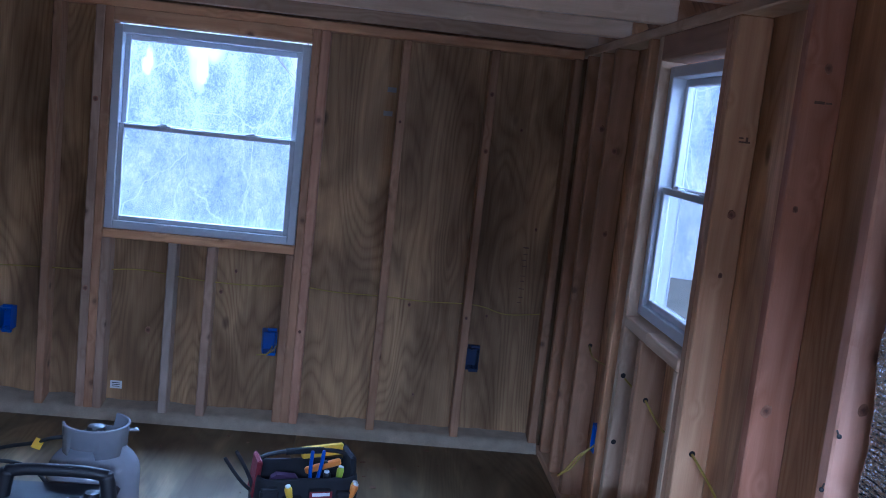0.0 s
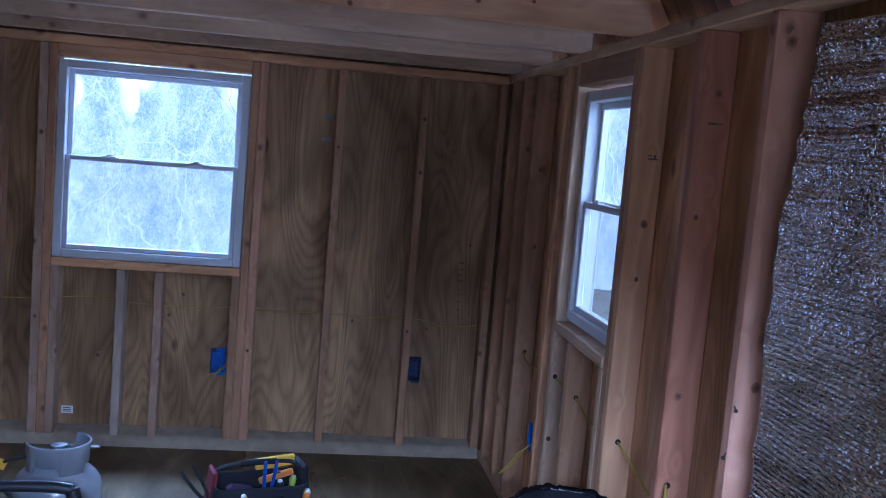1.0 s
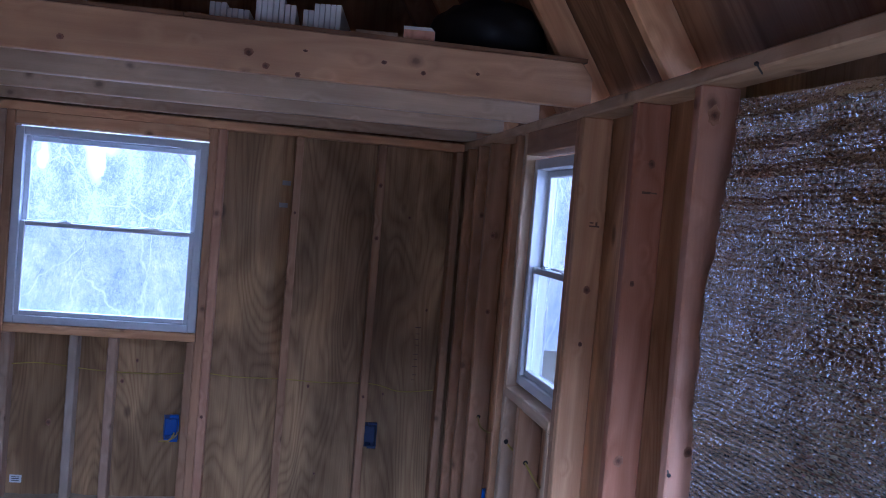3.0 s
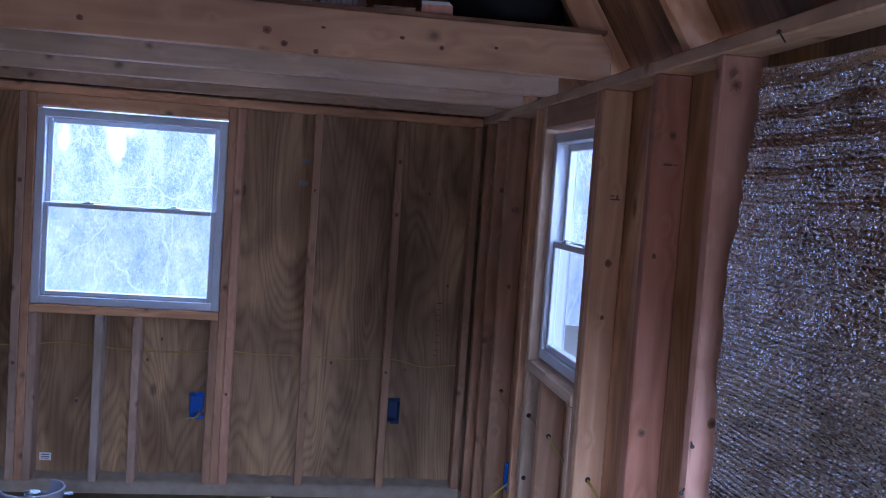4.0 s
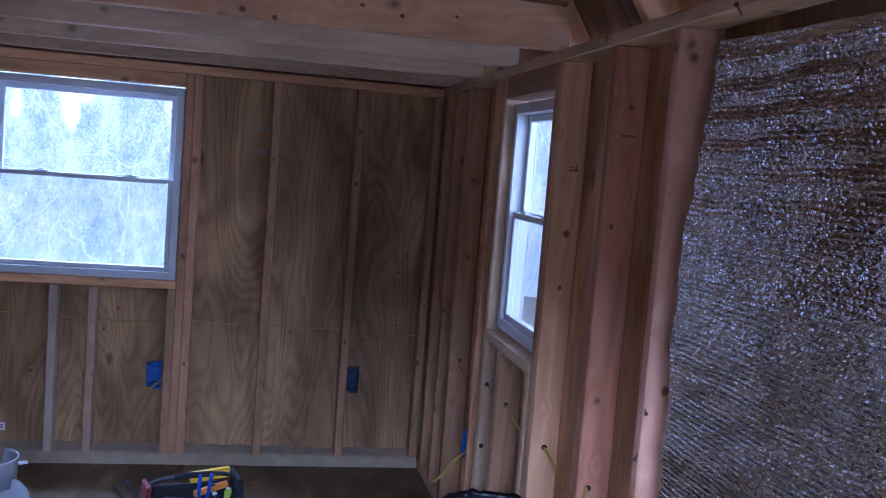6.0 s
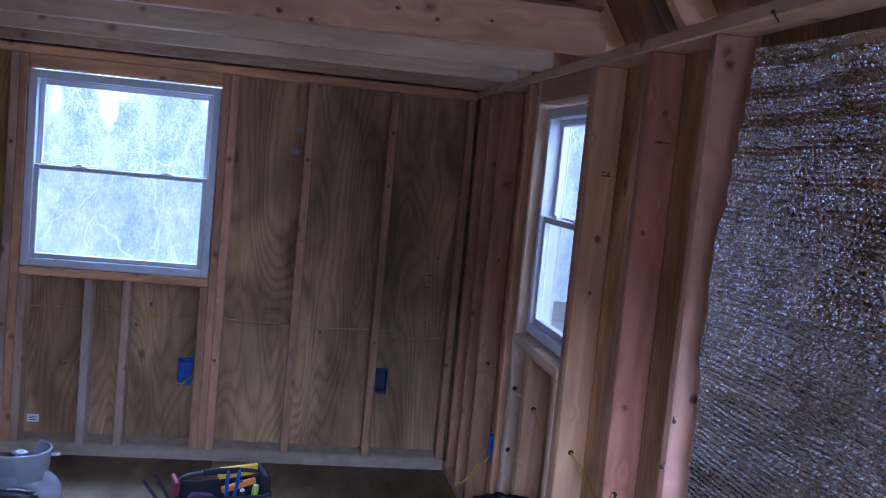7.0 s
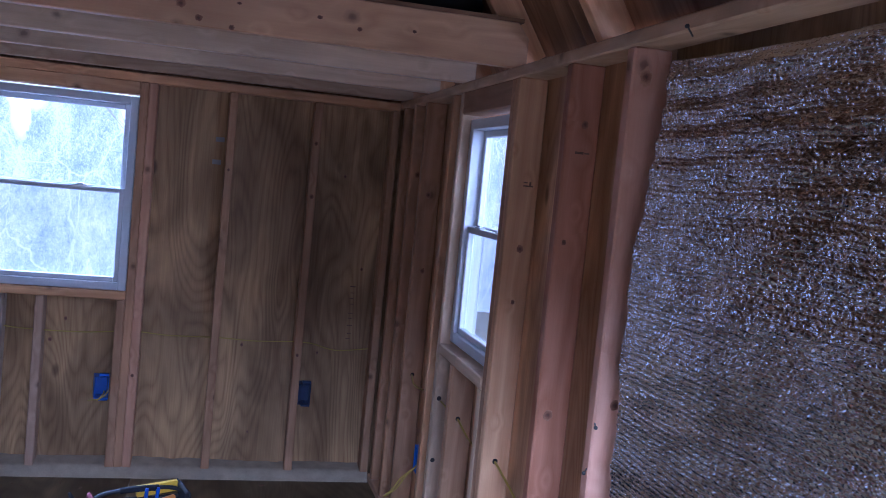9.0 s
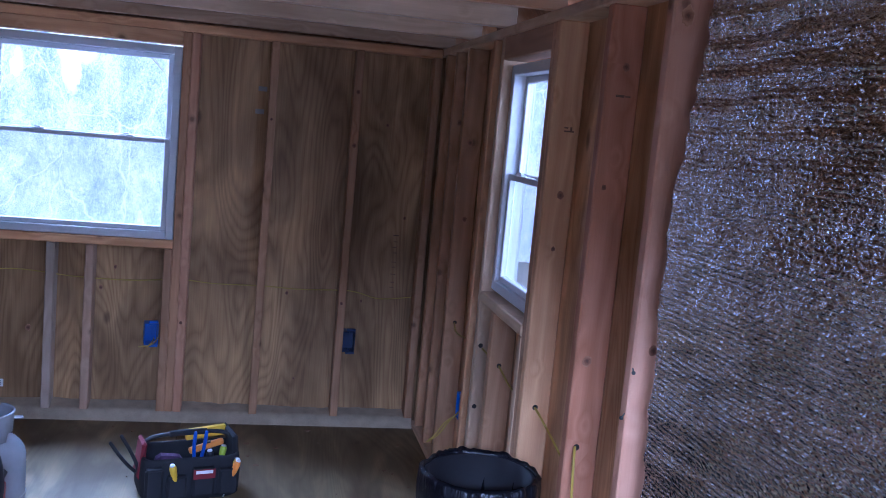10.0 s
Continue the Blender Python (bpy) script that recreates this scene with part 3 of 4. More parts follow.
def cable(label, points, radius=0.0036, group="yellow cables"):
    bm = tube(bmesh.new(), smooth_path(points, 8), radius, 8)
    return tagged(part("electric_cable", bm, YELLOW_CABLE, None, "", None, True), label, "cable", group)


cable("yellow electric cable run through the back wall studs", [(-1.45, B + 0.045, 0.640), (-1.05, B + 0.045, 0.655), (-0.85, B + 0.075, 0.668), (-0.6, B + 0.05, 0.652), (-0.35, B + 0.07, 0.645), (-0.14, B + 0.045, 0.665),
      (0.02, B + 0.07, 0.650), (0.25, B + 0.045, 0.656), (0.42, B + 0.068, 0.645), (0.655, B + 0.045, 0.655), (0.8, B + 0.06, 0.622), (0.96, B + 0.045, 0.640)], 0.0028)
cable("yellow electric cable run through the side wall studs", [(1.05, 3.449, 0.657), (1.035, 3.30, 0.640), (1.05, 3.12, 0.655), (1.045, 2.98, 0.672), (1.03, 2.869, 0.690), (1.06, 2.76, 0.66), (1.042, 2.650, 0.681), (1.055, 2.52, 0.640), (1.06, 2.38, 0.64),
      (1.047, 2.240, 0.669), (1.055, 2.12, 0.640), (1.075, 1.98, 0.585), (1.05, 1.86, 0.66), (1.034, 1.815, 0.693), (1.020, 1.775, 0.672), (1.022, 1.765, 0.56), (1.03, 1.76, 0.40), (1.03, 1.77, 0.20), (1.04, 1.77, 0.02)])
for dx in (0.0, 0.012):
    cable("loose yellow cable end hanging from an outlet box", [(1.035 + dx, 3.06, 0.40), (1.005, 3.065, 0.365), (0.965 + dx, 3.07, 0.330), (0.935 + dx, 3.08, 0.280), (0.905, 3.09, 0.245)], 0.0032)
cable("yellow cable end curled out of an outlet box", [(-0.24, B + 0.05, 0.380), (-0.235, B - 0.005, 0.385), (-0.255, B - 0.02, 0.362), (-0.300, B - 0.01, 0.350)], 0.0028)
cable("yellow cable end curled out of an outlet box", [(-0.225, B + 0.05, 0.400), (-0.215, B - 0.01, 0.400), (-0.228, B - 0.025, 0.380), (-0.262, B - 0.02, 0.352)], 0.0028)


def cable_hole(x, y, z):
    """A dark disc on a stud's side that paints the shade inside a bored hole, with a dark burred rim."""
    bm = lathe(bmesh.new(), [(0.0, 0.0), (0.0065, 0.0), (0.0075, 0.0010), (0.0085, 0.0)], 16)
    return bm, pose(x, y, z, 90)


HOLE = plain("bored_hole_shadow", (0.012, 0.008, 0.006), 0.9)
for x, y, z in ((1.050, 3.4285, 0.657), (1.024, 2.8485, 0.699), (1.022, 2.8485, 0.470), (1.042, 2.6385, 0.681), (1.047, 2.2125, 0.669), (1.034, 1.8035, 0.693)):
    bm, m = cable_hole(x, y, z)
    part("bored_hole", bm, HOLE, wall_right, "", m)

# nails, nail plates and stickers
def nail(at, towards, length, label):
    bm = lathe(bmesh.new(), [(0, 0), (0.0045, 0), (0.0045, 0.0015), (0.0018, 0.002), (0.0018, length - 0.004), (0, length)], 10)
    d = Vector(towards)
    m = Matrix.Translation(at) @ d.to_track_quat("Z", "Y").to_matrix().to_4x4()
    return tagged(part("nail", bm, DARK_STEEL, None, "", m, True), label, "nail", "loose nails")


nail((0.984, 1.195, 1.806), (0.03, 0.03, -0.012), 0.045, "bent dark nail sticking out of the wall plate")
nail((1.000, 1.430, 0.992), (0.01, 0.03, 0.004), 0.03, "dark nail in the edge of a pink stud")
nail((0.985, 1.432, 0.892), (0.02, 0.03, 0.002), 0.035, "dark nail in the edge of a pink stud")
for x, z in ((0.186, 1.575), (0.178, 1.470)):
    ob = part("nail_plate", boxes((-0.020, 0.020, 0, 0.002, -0.011, 0.011), bevel=0.0008), plain("dull_grey_metal", (0.30, 0.29, 0.28), 0.7), None, "", pose(x, yb0 - 0.002, z))
    tagged(ob, "small grey metal plate on the plywood", "nail plate", "nail plates")
sticker = thing("sticker", "white paper sticker stuck on the plywood", "sticker", (-0.925, yb0 - 0.0015, 0.130))
part("paper", boxes((-0.026, 0.026, 0, 0.001, -0.018, 0.018)), PAPER, sticker)
for z in (-0.008, 0.0, 0.008):
    part("print_line", boxes((-0.018, 0.016, -0.0005, 0.0, z - 0.0015, z + 0.0015)), BLACK_PLASTIC, sticker)

# ---------------------------------------------------------------- propane tank, heater
tank = thing("propane_tank", "white steel propane tank standing on the floor", "gas tank", (-0.625, 2.72, 0.0), 20)
rr = 0.136
body = [(0, 0.028)] + [(rr * math.sin(radians(a)), 0.100 - 0.072 * math.cos(radians(a))) for a in range(10, 91, 10)] + [(rr, 0.290)] + \
       [(rr * math.cos(radians(a)), 0.290 + 0.092 * math.sin(radians(a))) for a in range(8, 90, 8)] + [(0, 0.382)]
part("tank_body", lathe(bmesh.new(), body, 48), WHITE_PAINT, tank, "", None, True)
part("weld_seam", lathe(bmesh.new(), [(rr, 0.164), (rr + 0.0025, 0.167), (rr + 0.0025, 0.171), (rr, 0.174)], 48), WHITE_PAINT, tank, "", None, True)
part("foot_ring", lathe(bmesh.new(), [(0.098, 0.0), (0.102, 0.0), (0.105, 0.055), (0.101, 0.055), (0.098, 0.0)], 40), WHITE_PAINT, tank, "", None, True)


def collar():
    """The guard round the valve: a ring open at the back, with hand holes and a rolled upper edge."""
    bm = bmesh.new()
    r0, z0, z1, t, n = 0.092, 0.352, 0.446, 0.003, 48
    cols = []
    for k in range(n + 1):
        a = radians(-140 + 280 * k / n)
        lo = z0 + (0.030 if abs(abs(math.degrees(a)) - 55) < 26 else 0.0)
        hi = z1 - (0.045 if abs(math.degrees(a)) > 118 else 0.0)
        c, s = math.cos(a), math.sin(a)
        cols.append([bm.verts.new(((r0 + e) * c, (r0 + e) * s, z)) for e, z in ((0, lo), (t, lo), (t + 0.001, hi - 0.008), (t + 0.005, hi - 0.003), (t + 0.003, hi), (-0.001, hi), (0, hi - 0.008))])
    for a, b in zip(cols, cols[1:]):
        for k in range(7):
            bm.faces.new((a[k], b[k], b[(k + 1) % 7], a[(k + 1) % 7]))
    bm.faces.new(cols[0])
    bm.faces.new(cols[-1][::-1])
    return bm


part("valve_collar", collar(), WHITE_PAINT, tank, "", pose(0, 0, 0, 0, 0, -70), True)
valve = part("valve", lathe(bmesh.new(), [(0, 0.372), (0.024, 0.372), (0.024, 0.385), (0.014, 0.390), (0.014, 0.415), (0, 0.415)], 20), STEEL, tank, "brass and steel valve")
part("valve_knob", lathe(bmesh.new(), [(0, 0), (0.026, 0.0), (0.030, 0.006), (0.026, 0.018), (0.010, 0.022), (0, 0.022)], 12), DARK_STEEL, valve, "", pose(0, 0, 0.412))
part("valve_outlet", lathe(bmesh.new(), [(0, 0), (0.016, 0), (0.018, 0.02), (0.014, 0.045), (0, 0.045)], 16), DARK_STEEL, valve, "", pose(-0.012, 0.0, 0.400, 0, -90, 0))
part("handle_tab", boxes((0.060, 0.124, -0.010, 0.014, 0.412, 0.416), bevel=0.001), WHITE_PAINT, tank)

hose = thing("gas_hose", "black rubber gas hose leading from the tank", "hose", (0, 0, 0))
part("hose_tube", tube(bmesh.new(), smooth_path([(-0.665, 2.705, 0.400), (-0.74, 2.695, 0.392), (-0.82, 2.73, 0.355), (-0.93, 2.76, 0.318), (-1.08, 2.75, 0.255), (-1.25, 2.66, 0.14), (-1.30, 2.50, 0.02), (-1.18, 2.36, 0.012)], 8), 0.006, 10), GASKET, hose, "", None, True)
part("warning_tag", boxes((-0.014, 0.014, -0.001, 0.001, -0.018, 0.018), bevel=0.0005), YELLOW_PLASTIC, hose, "yellow plastic tag", pose(-0.795, 2.712, 0.362, 10, 25, 20))
hose2 = thing("gas_hose", "black rubber gas hose leading to the heater", "hose", (0, 0, 0))
part("hose_tube", tube(bmesh.new(), smooth_path([(-0.70, 2.545, 0.300), (-0.755, 2.575, 0.335), (-0.84, 2.60, 0.345), (-0.95, 2.60, 0.335), (-1.12, 2.58, 0.30), (-1.34, 2.52, 0.22), (-1.45, 2.45, 0.02)], 8), 0.006, 10), GASKET, hose2, "", None, True)


def portable_heater():
    root = thing("portable_heater", "red and black portable gas heater with carrying handle", "heater", (-0.648, 2.46, 0.0), 3)
    part("case", boxes((-0.150, 0.150, -0.085, 0.085, 0.020, 0.300), bevel=0.018), RED_PLASTIC, root)
    part("base", boxes((-0.158, 0.158, -0.100, 0.100, 0.0, 0.030), bevel=0.010), BLACK_PLASTIC, root)
    bm = bmesh.new()
    for x in (-0.138, 0.138):
        tube(bm, smooth_path([(x, -0.02, 0.255), (x * 1.03, -0.022, 0.305), (x * 1.0, -0.022, 0.355), (x * 0.94, -0.022, 0.392)], 4), [0.021] * 13, 12)
    tube(bm, smooth_path([(-0.135, -0.022, 0.388), (-0.08, -0.022, 0.396), (0.0, -0.022, 0.398), (0.08, -0.022, 0.396), (0.135, -0.022, 0.388)], 5), 0.017, 12)
    part("handle", bm, BLACK_PLASTIC, root, "thick black carrying handle", None, True)
    part("top_panel", boxes((-0.152, 0.152, -0.088, 0.088, 0.298, 0.318), bevel=0.008), BLACK_PLASTIC, root)
    grille = part("grille_frame", boxes((-0.125, 0.125, -0.096, -0.084, 0.060, 0.068), (-0.125, 0.125, -0.096, -0.084, 0.242, 0.250), (-0.125, -0.117, -0.096, -0.084, 0.068, 0.242), (0.117, 0.125, -0.096, -0.084, 0.068, 0.242), bevel=0.002), BLACK_PLASTIC, root)
    for k in range(7):
        z = 0.080 + k * 0.0245
        part("grille_bar", tube(bmesh.new(), [(-0.118, -0.092, z), (0.118, -0.092, z)], 0.0025, 8), STEEL, grille)
    part("knob", lathe(bmesh.new(), [(0, 0), (0.022, 0), (0.020, 0.020), (0, 0.022)], 20), BLACK_PLASTIC, root, "", pose(0.095, -0.02, 0.318))
    for k, w in enumerate((0.10, 0.07)):
        part("label_bar", boxes((-0.09, -0.09 + w, -0.0875, -0.0855, 0.272 - 0.014 * k, 0.280 - 0.014 * k)), PAPER, root, "white printed label bar")
    return root


portable_heater()

# ---------------------------------------------------------------- tool bag and its tools
BAG = pose(-0.005, 3.175, 0.0, 0, 0, 16) @ Matrix.Scale(0.93, 4)


def in_bag(x, y, z, rx=0, ry=0, rz=0):
    return BAG @ pose(x, y, z, rx, ry, rz)


def tool_bag():
    root = thing("tool_bag", "open black and red nylon tool bag on the floor", "tool bag")
    root.matrix_basis = BAG
    n, rings = 44, []
    bm = bmesh.new()
    for inner in (0, 1):
        prof = [(0.0, 0.012), (0.92, 0.0), (1.0, 0.03), (1.01, 0.10), (0.985, 0.165), (0.97, 0.178)] if not inner else [(0.93, 0.178), (0.93, 0.10), (0.90, 0.03), (0.0, 0.02)]
        for s, z in prof:
            ring = []
            for k in range(n):
                a = 2 * math.pi * k / n
                c, d = math.cos(a), math.sin(a)
                x = 0.200 * math.copysign(abs(c) ** 0.32, c) * s
                y = 0.112 * math.copysign(abs(d) ** 0.32, d) * s
                w = 0.004 * noise.noise(Vector((x * 14, y * 14, z * 16 + inner)))
                ring.append(bm.verts.new((x + w, y + w, max(z + (w * 2 if z > 0.15 else 0), 0.0))))
            rings.append(ring)
    for a, b in zip(rings, rings[1:]):
        for k in range(n):
            bm.faces.new((a[k], a[(k + 1) % n], b[(k + 1) % n], b[k]))
    bmesh.ops.recalc_face_normals(bm, faces=bm.faces)
    part("bag_body", bm, BLACK_FABRIC, root, "", None, True)
    bm = bmesh.new()
    tube(bm, smooth_path([(-0.190, 0.012, 0.150), (-0.172, 0.012, 0.215), (-0.120, 0.012, 0.238), (0.0, 0.012, 0.246), (0.12, 0.012, 0.242), (0.172, 0.012, 0.218), (0.190, 0.012, 0.150)], 6), 0.0085, 12)
    handle = part("handle", bm, BLACK_PLASTIC, root, "black tubular carrying handle", None, True)
    part("grip", tube(bmesh.new(), smooth_path([(-0.075, 0.012, 0.243), (0.0, 0.012, 0.246), (0.075, 0.012, 0.245)], 5), 0.0125, 14), BLACK_FABRIC, handle, "", None, True)
    for x0, x1, mat, h in ((-0.190, -0.120, BLACK_FABRIC, 0.150), (-0.105, -0.025, BLACK_FABRIC, 0.115), (-0.005, 0.085, BLACK_FABRIC, 0.140), (0.100, 0.180, BLACK_FABRIC, 0.130)):
        bm = boxes((x0, x1, -0.136, -0.108, 0.020, h), bevel=0.010)
        pocket = part("pocket", bm, mat, root, "red nylon pocket" if mat is RED_FABRIC else "")
        part("pocket_hem", boxes((x0 + 0.004, x1 - 0.004, -0.138, -0.112, h - 0.006, h + 0.002), bevel=0.002), BLACK_FABRIC, pocket)
    lab = part("brand_patch", boxes((-0.004, 0.084, -0.1385, -0.1365, 0.098, 0.138)), RED_FABRIC, root, "red patch with a white printed bar")
    part("print_bar", boxes((0.006, 0.074, -0.1395, -0.1385, 0.120, 0.133)), PAPER, lab, "white bar")
    part("end_flap", boxes((-0.216, -0.196, -0.060, 0.060, 0.060, 0.215), bevel=0.009), RED_FABRIC, root, "upright red end panel", pose(0, 0, 0, 0, 6, 0))
    part("end_flap", boxes((0.186, 0.208, -0.075, 0.075, 0.050, 0.232), bevel=0.010), BLACK_FABRIC, root, "upright black end panel", pose(0, 0, 0, 0, -5, 0))
    return root


tool_bag()


def pliers(m, mat, label, length=0.19):
    root = tagged(new("pliers"), label, "pliers", "tools in the bag")
    root.matrix_basis = m
    for s in (-1, 1):
        p = [(s * 0.006, 0, 0), (s * 0.016, 0, length * 0.25), (s * 0.022, 0, length * 0.6), (s * 0.024, 0, length)]
        part("handle", tube(bmesh.new(), smooth_path(p, 5), [0.0075] * 15 + [0.006], 10), mat, root, "", None, True)
    part("jaw", boxes((-0.012, 0.012, -0.006, 0.006, -0.07, 0.004), bevel=0.004), DARK_STEEL, root, "dark steel jaws")
    return root


def screwdriver(m, mat, label, length=0.10):
    root = tagged(new("screwdriver"), label, "screwdriver", "tools in the bag")
    root.matrix_basis = m
    part("grip", lathe(bmesh.new(), [(0, 0), (0.009, 0.0), (0.012, 0.015), (0.0135, 0.05), (0.015, length - 0.012), (0.011, length), (0, length)], 10), mat, root, "", None, True)
    part("end_cap", lathe(bmesh.new(), [(0, length), (0.0108, length), (0.0100, length + 0.004), (0, length + 0.005)], 10), PAPER, root, "pale end cap", None, True)
    part("shaft", lathe(bmesh.new(), [(0.003, -0.10), (0.003, 0.0)], 8), STEEL, root)
    return root


pliers(in_bag(-0.205, -0.02, 0.110, 0, -32, 0), BLACK_PLASTIC, "pliers with black handles leaning out of the bag", 0.165)
pliers(in_bag(0.030, -0.035, 0.115, 4, 3, 10), BLUE_GRIP, "pliers with blue handles standing in the bag", 0.150)
screwdriver(in_bag(-0.070, -0.122, 0.085, 14, -14, 0), YELLOW_PLASTIC, "screwdriver with a yellow handle in a pocket", 0.085)
screwdriver(in_bag(0.150, -0.120, 0.075, 10, 16, 0), ORANGE_PLASTIC, "screwdriver with an orange handle in a pocket", 0.090)
screwdriver(in_bag(0.165, -0.100, 0.080, 6, 10, 0), YELLOW_PLASTIC, "screwdriver with a yellow handle in a pocket", 0.080)
screwdriver(in_bag(0.125, -0.040, 0.110, 0, 8, 0), plain("lime_plastic", (0.35, 0.45, 0.03), 0.4), "screwdriver with a lime green handle in the bag", 0.085)
screwdriver(in_bag(0.085, -0.060, 0.110, 12, -10, 0), BLACK_PLASTIC, "screwdriver with a black handle in the bag", 0.085)

level = tagged(new("spirit_level"), "yellow spirit level lying across the tool bag", "level", "tools in the bag")
level.matrix_basis = in_bag(0.085, 0.070, 0.222, 0, -4, 4)
part("level_body", boxes((-0.085, 0.085, -0.012, 0.012, -0.022, 0.022), bevel=0.003), YELLOW_PLASTIC, level)
part("end_cap", boxes((0.085, 0.092, -0.013, 0.013, -0.023, 0.023), bevel=0.002), BLACK_PLASTIC, level)
part("vial", tube(bmesh.new(), [(-0.02, -0.0135, 0.004), (0.02, -0.0135, 0.004)], 0.006, 10), plain("green_vial", (0.35, 0.6, 0.1), 0.2), level)
knife = tagged(new("utility_knife"), "orange utility knife lying in the tool bag", "utility knife", "tools in the bag")
knife.matrix_basis = in_bag(0.075, -0.005, 0.188, 0, -14, 0)
part("knife_body", boxes((-0.075, 0.070, -0.010, 0.010, -0.014, 0.014), bevel=0.006), ORANGE_PLASTIC, knife)
part("slider", boxes((-0.010, 0.018, -0.012, 0.012, 0.012, 0.017), bevel=0.002), BLACK_PLASTIC, knife)
pouch = tagged(new("tool_pouch"), "dark purple cloth glove pouch in the tool bag", "pouch", "tools in the bag")
pouch.matrix_basis = in_bag(-0.085, -0.045, 0.125, 10, 8, 0)
part("pouch_body", boxes((-0.060, 0.050, -0.03, 0.03, -0.05, 0.055), bevel=0.018), plain("purple_cloth", (0.05, 0.02, 0.06), 0.9), pouch)

# ---------------------------------------------------------------- trash can with a bag over its rim


def trash_can():
    root = thing("trash_can", "round trash can lined with a shiny black bag", "trash can", (0.775, 1.760, 0.0))
    part("bin", lathe(bmesh.new(), [(0, 0.0), (0.108, 0.0), (0.112, 0.01), (0.132, 0.625), (0.138, 0.630), (0.138, 0.638), (0.126, 0.638), (0.104, 0.02), (0, 0.02)], 48), BLACK_PLASTIC, root, "", None, True)
    bm = bmesh.new()
    n = 120
    prof = [(0.150, 0.37), (0.157, 0.49), (0.163, 0.59), (0.170, 0.642), (0.176, 0.650), (0.183, 0.640), (0.184, 0.59), (0.182, 0.51), (0.184, 0.43)]
    rings = []
    for i, (r, z) in enumerate(prof):
        ring = []
        for k in range(n):
            a = 2 * math.pi * k / n
            w = noise.noise(Vector((math.cos(a) * 4, math.sin(a) * 4, z * 9))) * 0.007 + noise.noise(Vector((math.cos(a) * 13, math.sin(a) * 13, z * 5))) * 0.005
            droop = 0.02 * noise.noise(Vector((math.cos(a) * 2, math.sin(a) * 2, 7.0))) if i == len(prof) - 1 else 0
            rad = (r - 0.034) + (max(w, -0.004) if i > 3 else min(w, 0.002))
            ring.append(bm.verts.new((rad * math.cos(a), rad * math.sin(a), z + w * 0.8 + droop)))
        rings.append(ring)
    for a, b in zip(rings, rings[1:]):
        for k in range(n):
            bm.faces.new((a[k], a[(k + 1) % n], b[(k + 1) % n], b[k]))
    cen = bm.verts.new((0, 0, 0.34))
    for k in range(n):
        bm.faces.new((rings[0][(k + 1) % n], rings[0][k], cen))
    m, t, s = material("shiny_black_film")
    s.inputs["Base Color"].default_value = (0.005, 0.005, 0.007, 1)
    s.inputs["Roughness"].default_value = 0.26
    s.inputs["Specular IOR Level"].default_value = 0.2
    nz = put(t, "ShaderNodeTexNoise", Scale=45.0, Detail=4.0, Distortion=1.0)
    t.links.new(coords(t, (1, 1, 0.4)), nz.inputs["Vector"])
    bump(t, nz.outputs["Fac"], 0.8, 0.008, s)
    part("bin_liner", bm, m, root, "crinkled shiny black plastic bag", None, True)
    return root


trash_can()

# ---------------------------------------------------------------- stored on the loft
DECK = TOP + 0.145


def board_bundle(x0, x1, front, height, notch, skew, label):
    """A bundle of white trim boards on edge, ends towards the room; a few are ripped lower along one side."""
    root = thing("board_stack", label, "boards", ((x0 + x1) / 2, front, DECK), skew, "board stacks on the loft")
    w, n = x1 - x0, 7
    rng = random.Random(int(1000 * (x0 + 2)))
    for k in range(n):
        a, b = -w / 2 + w * k / n, -w / 2 + w * (k + 1) / n - 0.0018
        side = k / (n - 1) if notch > 0 else 1 - k / (n - 1)
        h = height * (0.74 if side > 1 - abs(notch) else 1.0) - rng.uniform(0, 0.0015)
        y = rng.uniform(0, 0.005)
        lumber("board", a, b, y, 1.1, 0.0, h, "y", WHITE_PRIMER, root, 0.0012)
    return root


for x0, x1, front, height, notch, skew in ((-0.073, 0.041, 2.375, 0.056, 0.6, -4), (0.057, 0.171, 2.350, 0.088, 0.3, -3), (0.189, 0.299, 2.355, 0.080, -0.3, -8), (-0.72, -0.59, 2.36, 0.055, 0.4, 3), (-0.53, -0.42, 2.37, 0.060, 0.4, 3)):
    board_bundle(x0, x1, front, height, notch, skew, "bundle of white trim boards on the loft edge")
plank = thing("plank", "white painted plank with a rounded end on the loft", "plank", (0.523, 2.325, DECK), -9)
bm = bmesh.new()
ring = [(-0.045, 0), (0.045, 0), (0.045, 0.028), (0.034, 0.040), (-0.045, 0.040)]
f = bm.faces.new([bm.verts.new((x, 0, z)) for x, z in ring])
ex = bmesh.ops.extrude_face_region(bm, geom=[f])
bmesh.ops.translate(bm, verts=[v for v in ex["geom"] if isinstance(v, bmesh.types.BMVert)], vec=(0, 1.2, 0))
bmesh.ops.recalc_face_normals(bm, faces=bm.faces)
part("plank_board", bm, WHITE_PRIMER, plank)
part("cut_end", boxes((-0.045, 0.045, -0.002, 0.0, 0.001, 0.030)), PINK, plank, "bare sawn end")
scrap = thing("wood_offcut", "pale wood offcuts lying on the loft edge", "offcut", (0.40, 2.320, DECK), -6, "offcuts on the loft")
lumber("offcut", -0.06, 0.06, 0.0, 0.25, 0.0, 0.014, "y", PALE, scrap, 0.002)
scrap = thing("wood_offcut", "small pale wood offcut lying on the loft edge", "offcut", (-0.108, 2.335, DECK), 4, "offcuts on the loft")
lumber("offcut", -0.02, 0.02, 0.0, 0.2, 0.0, 0.010, "y", PALE, scrap, 0.002)


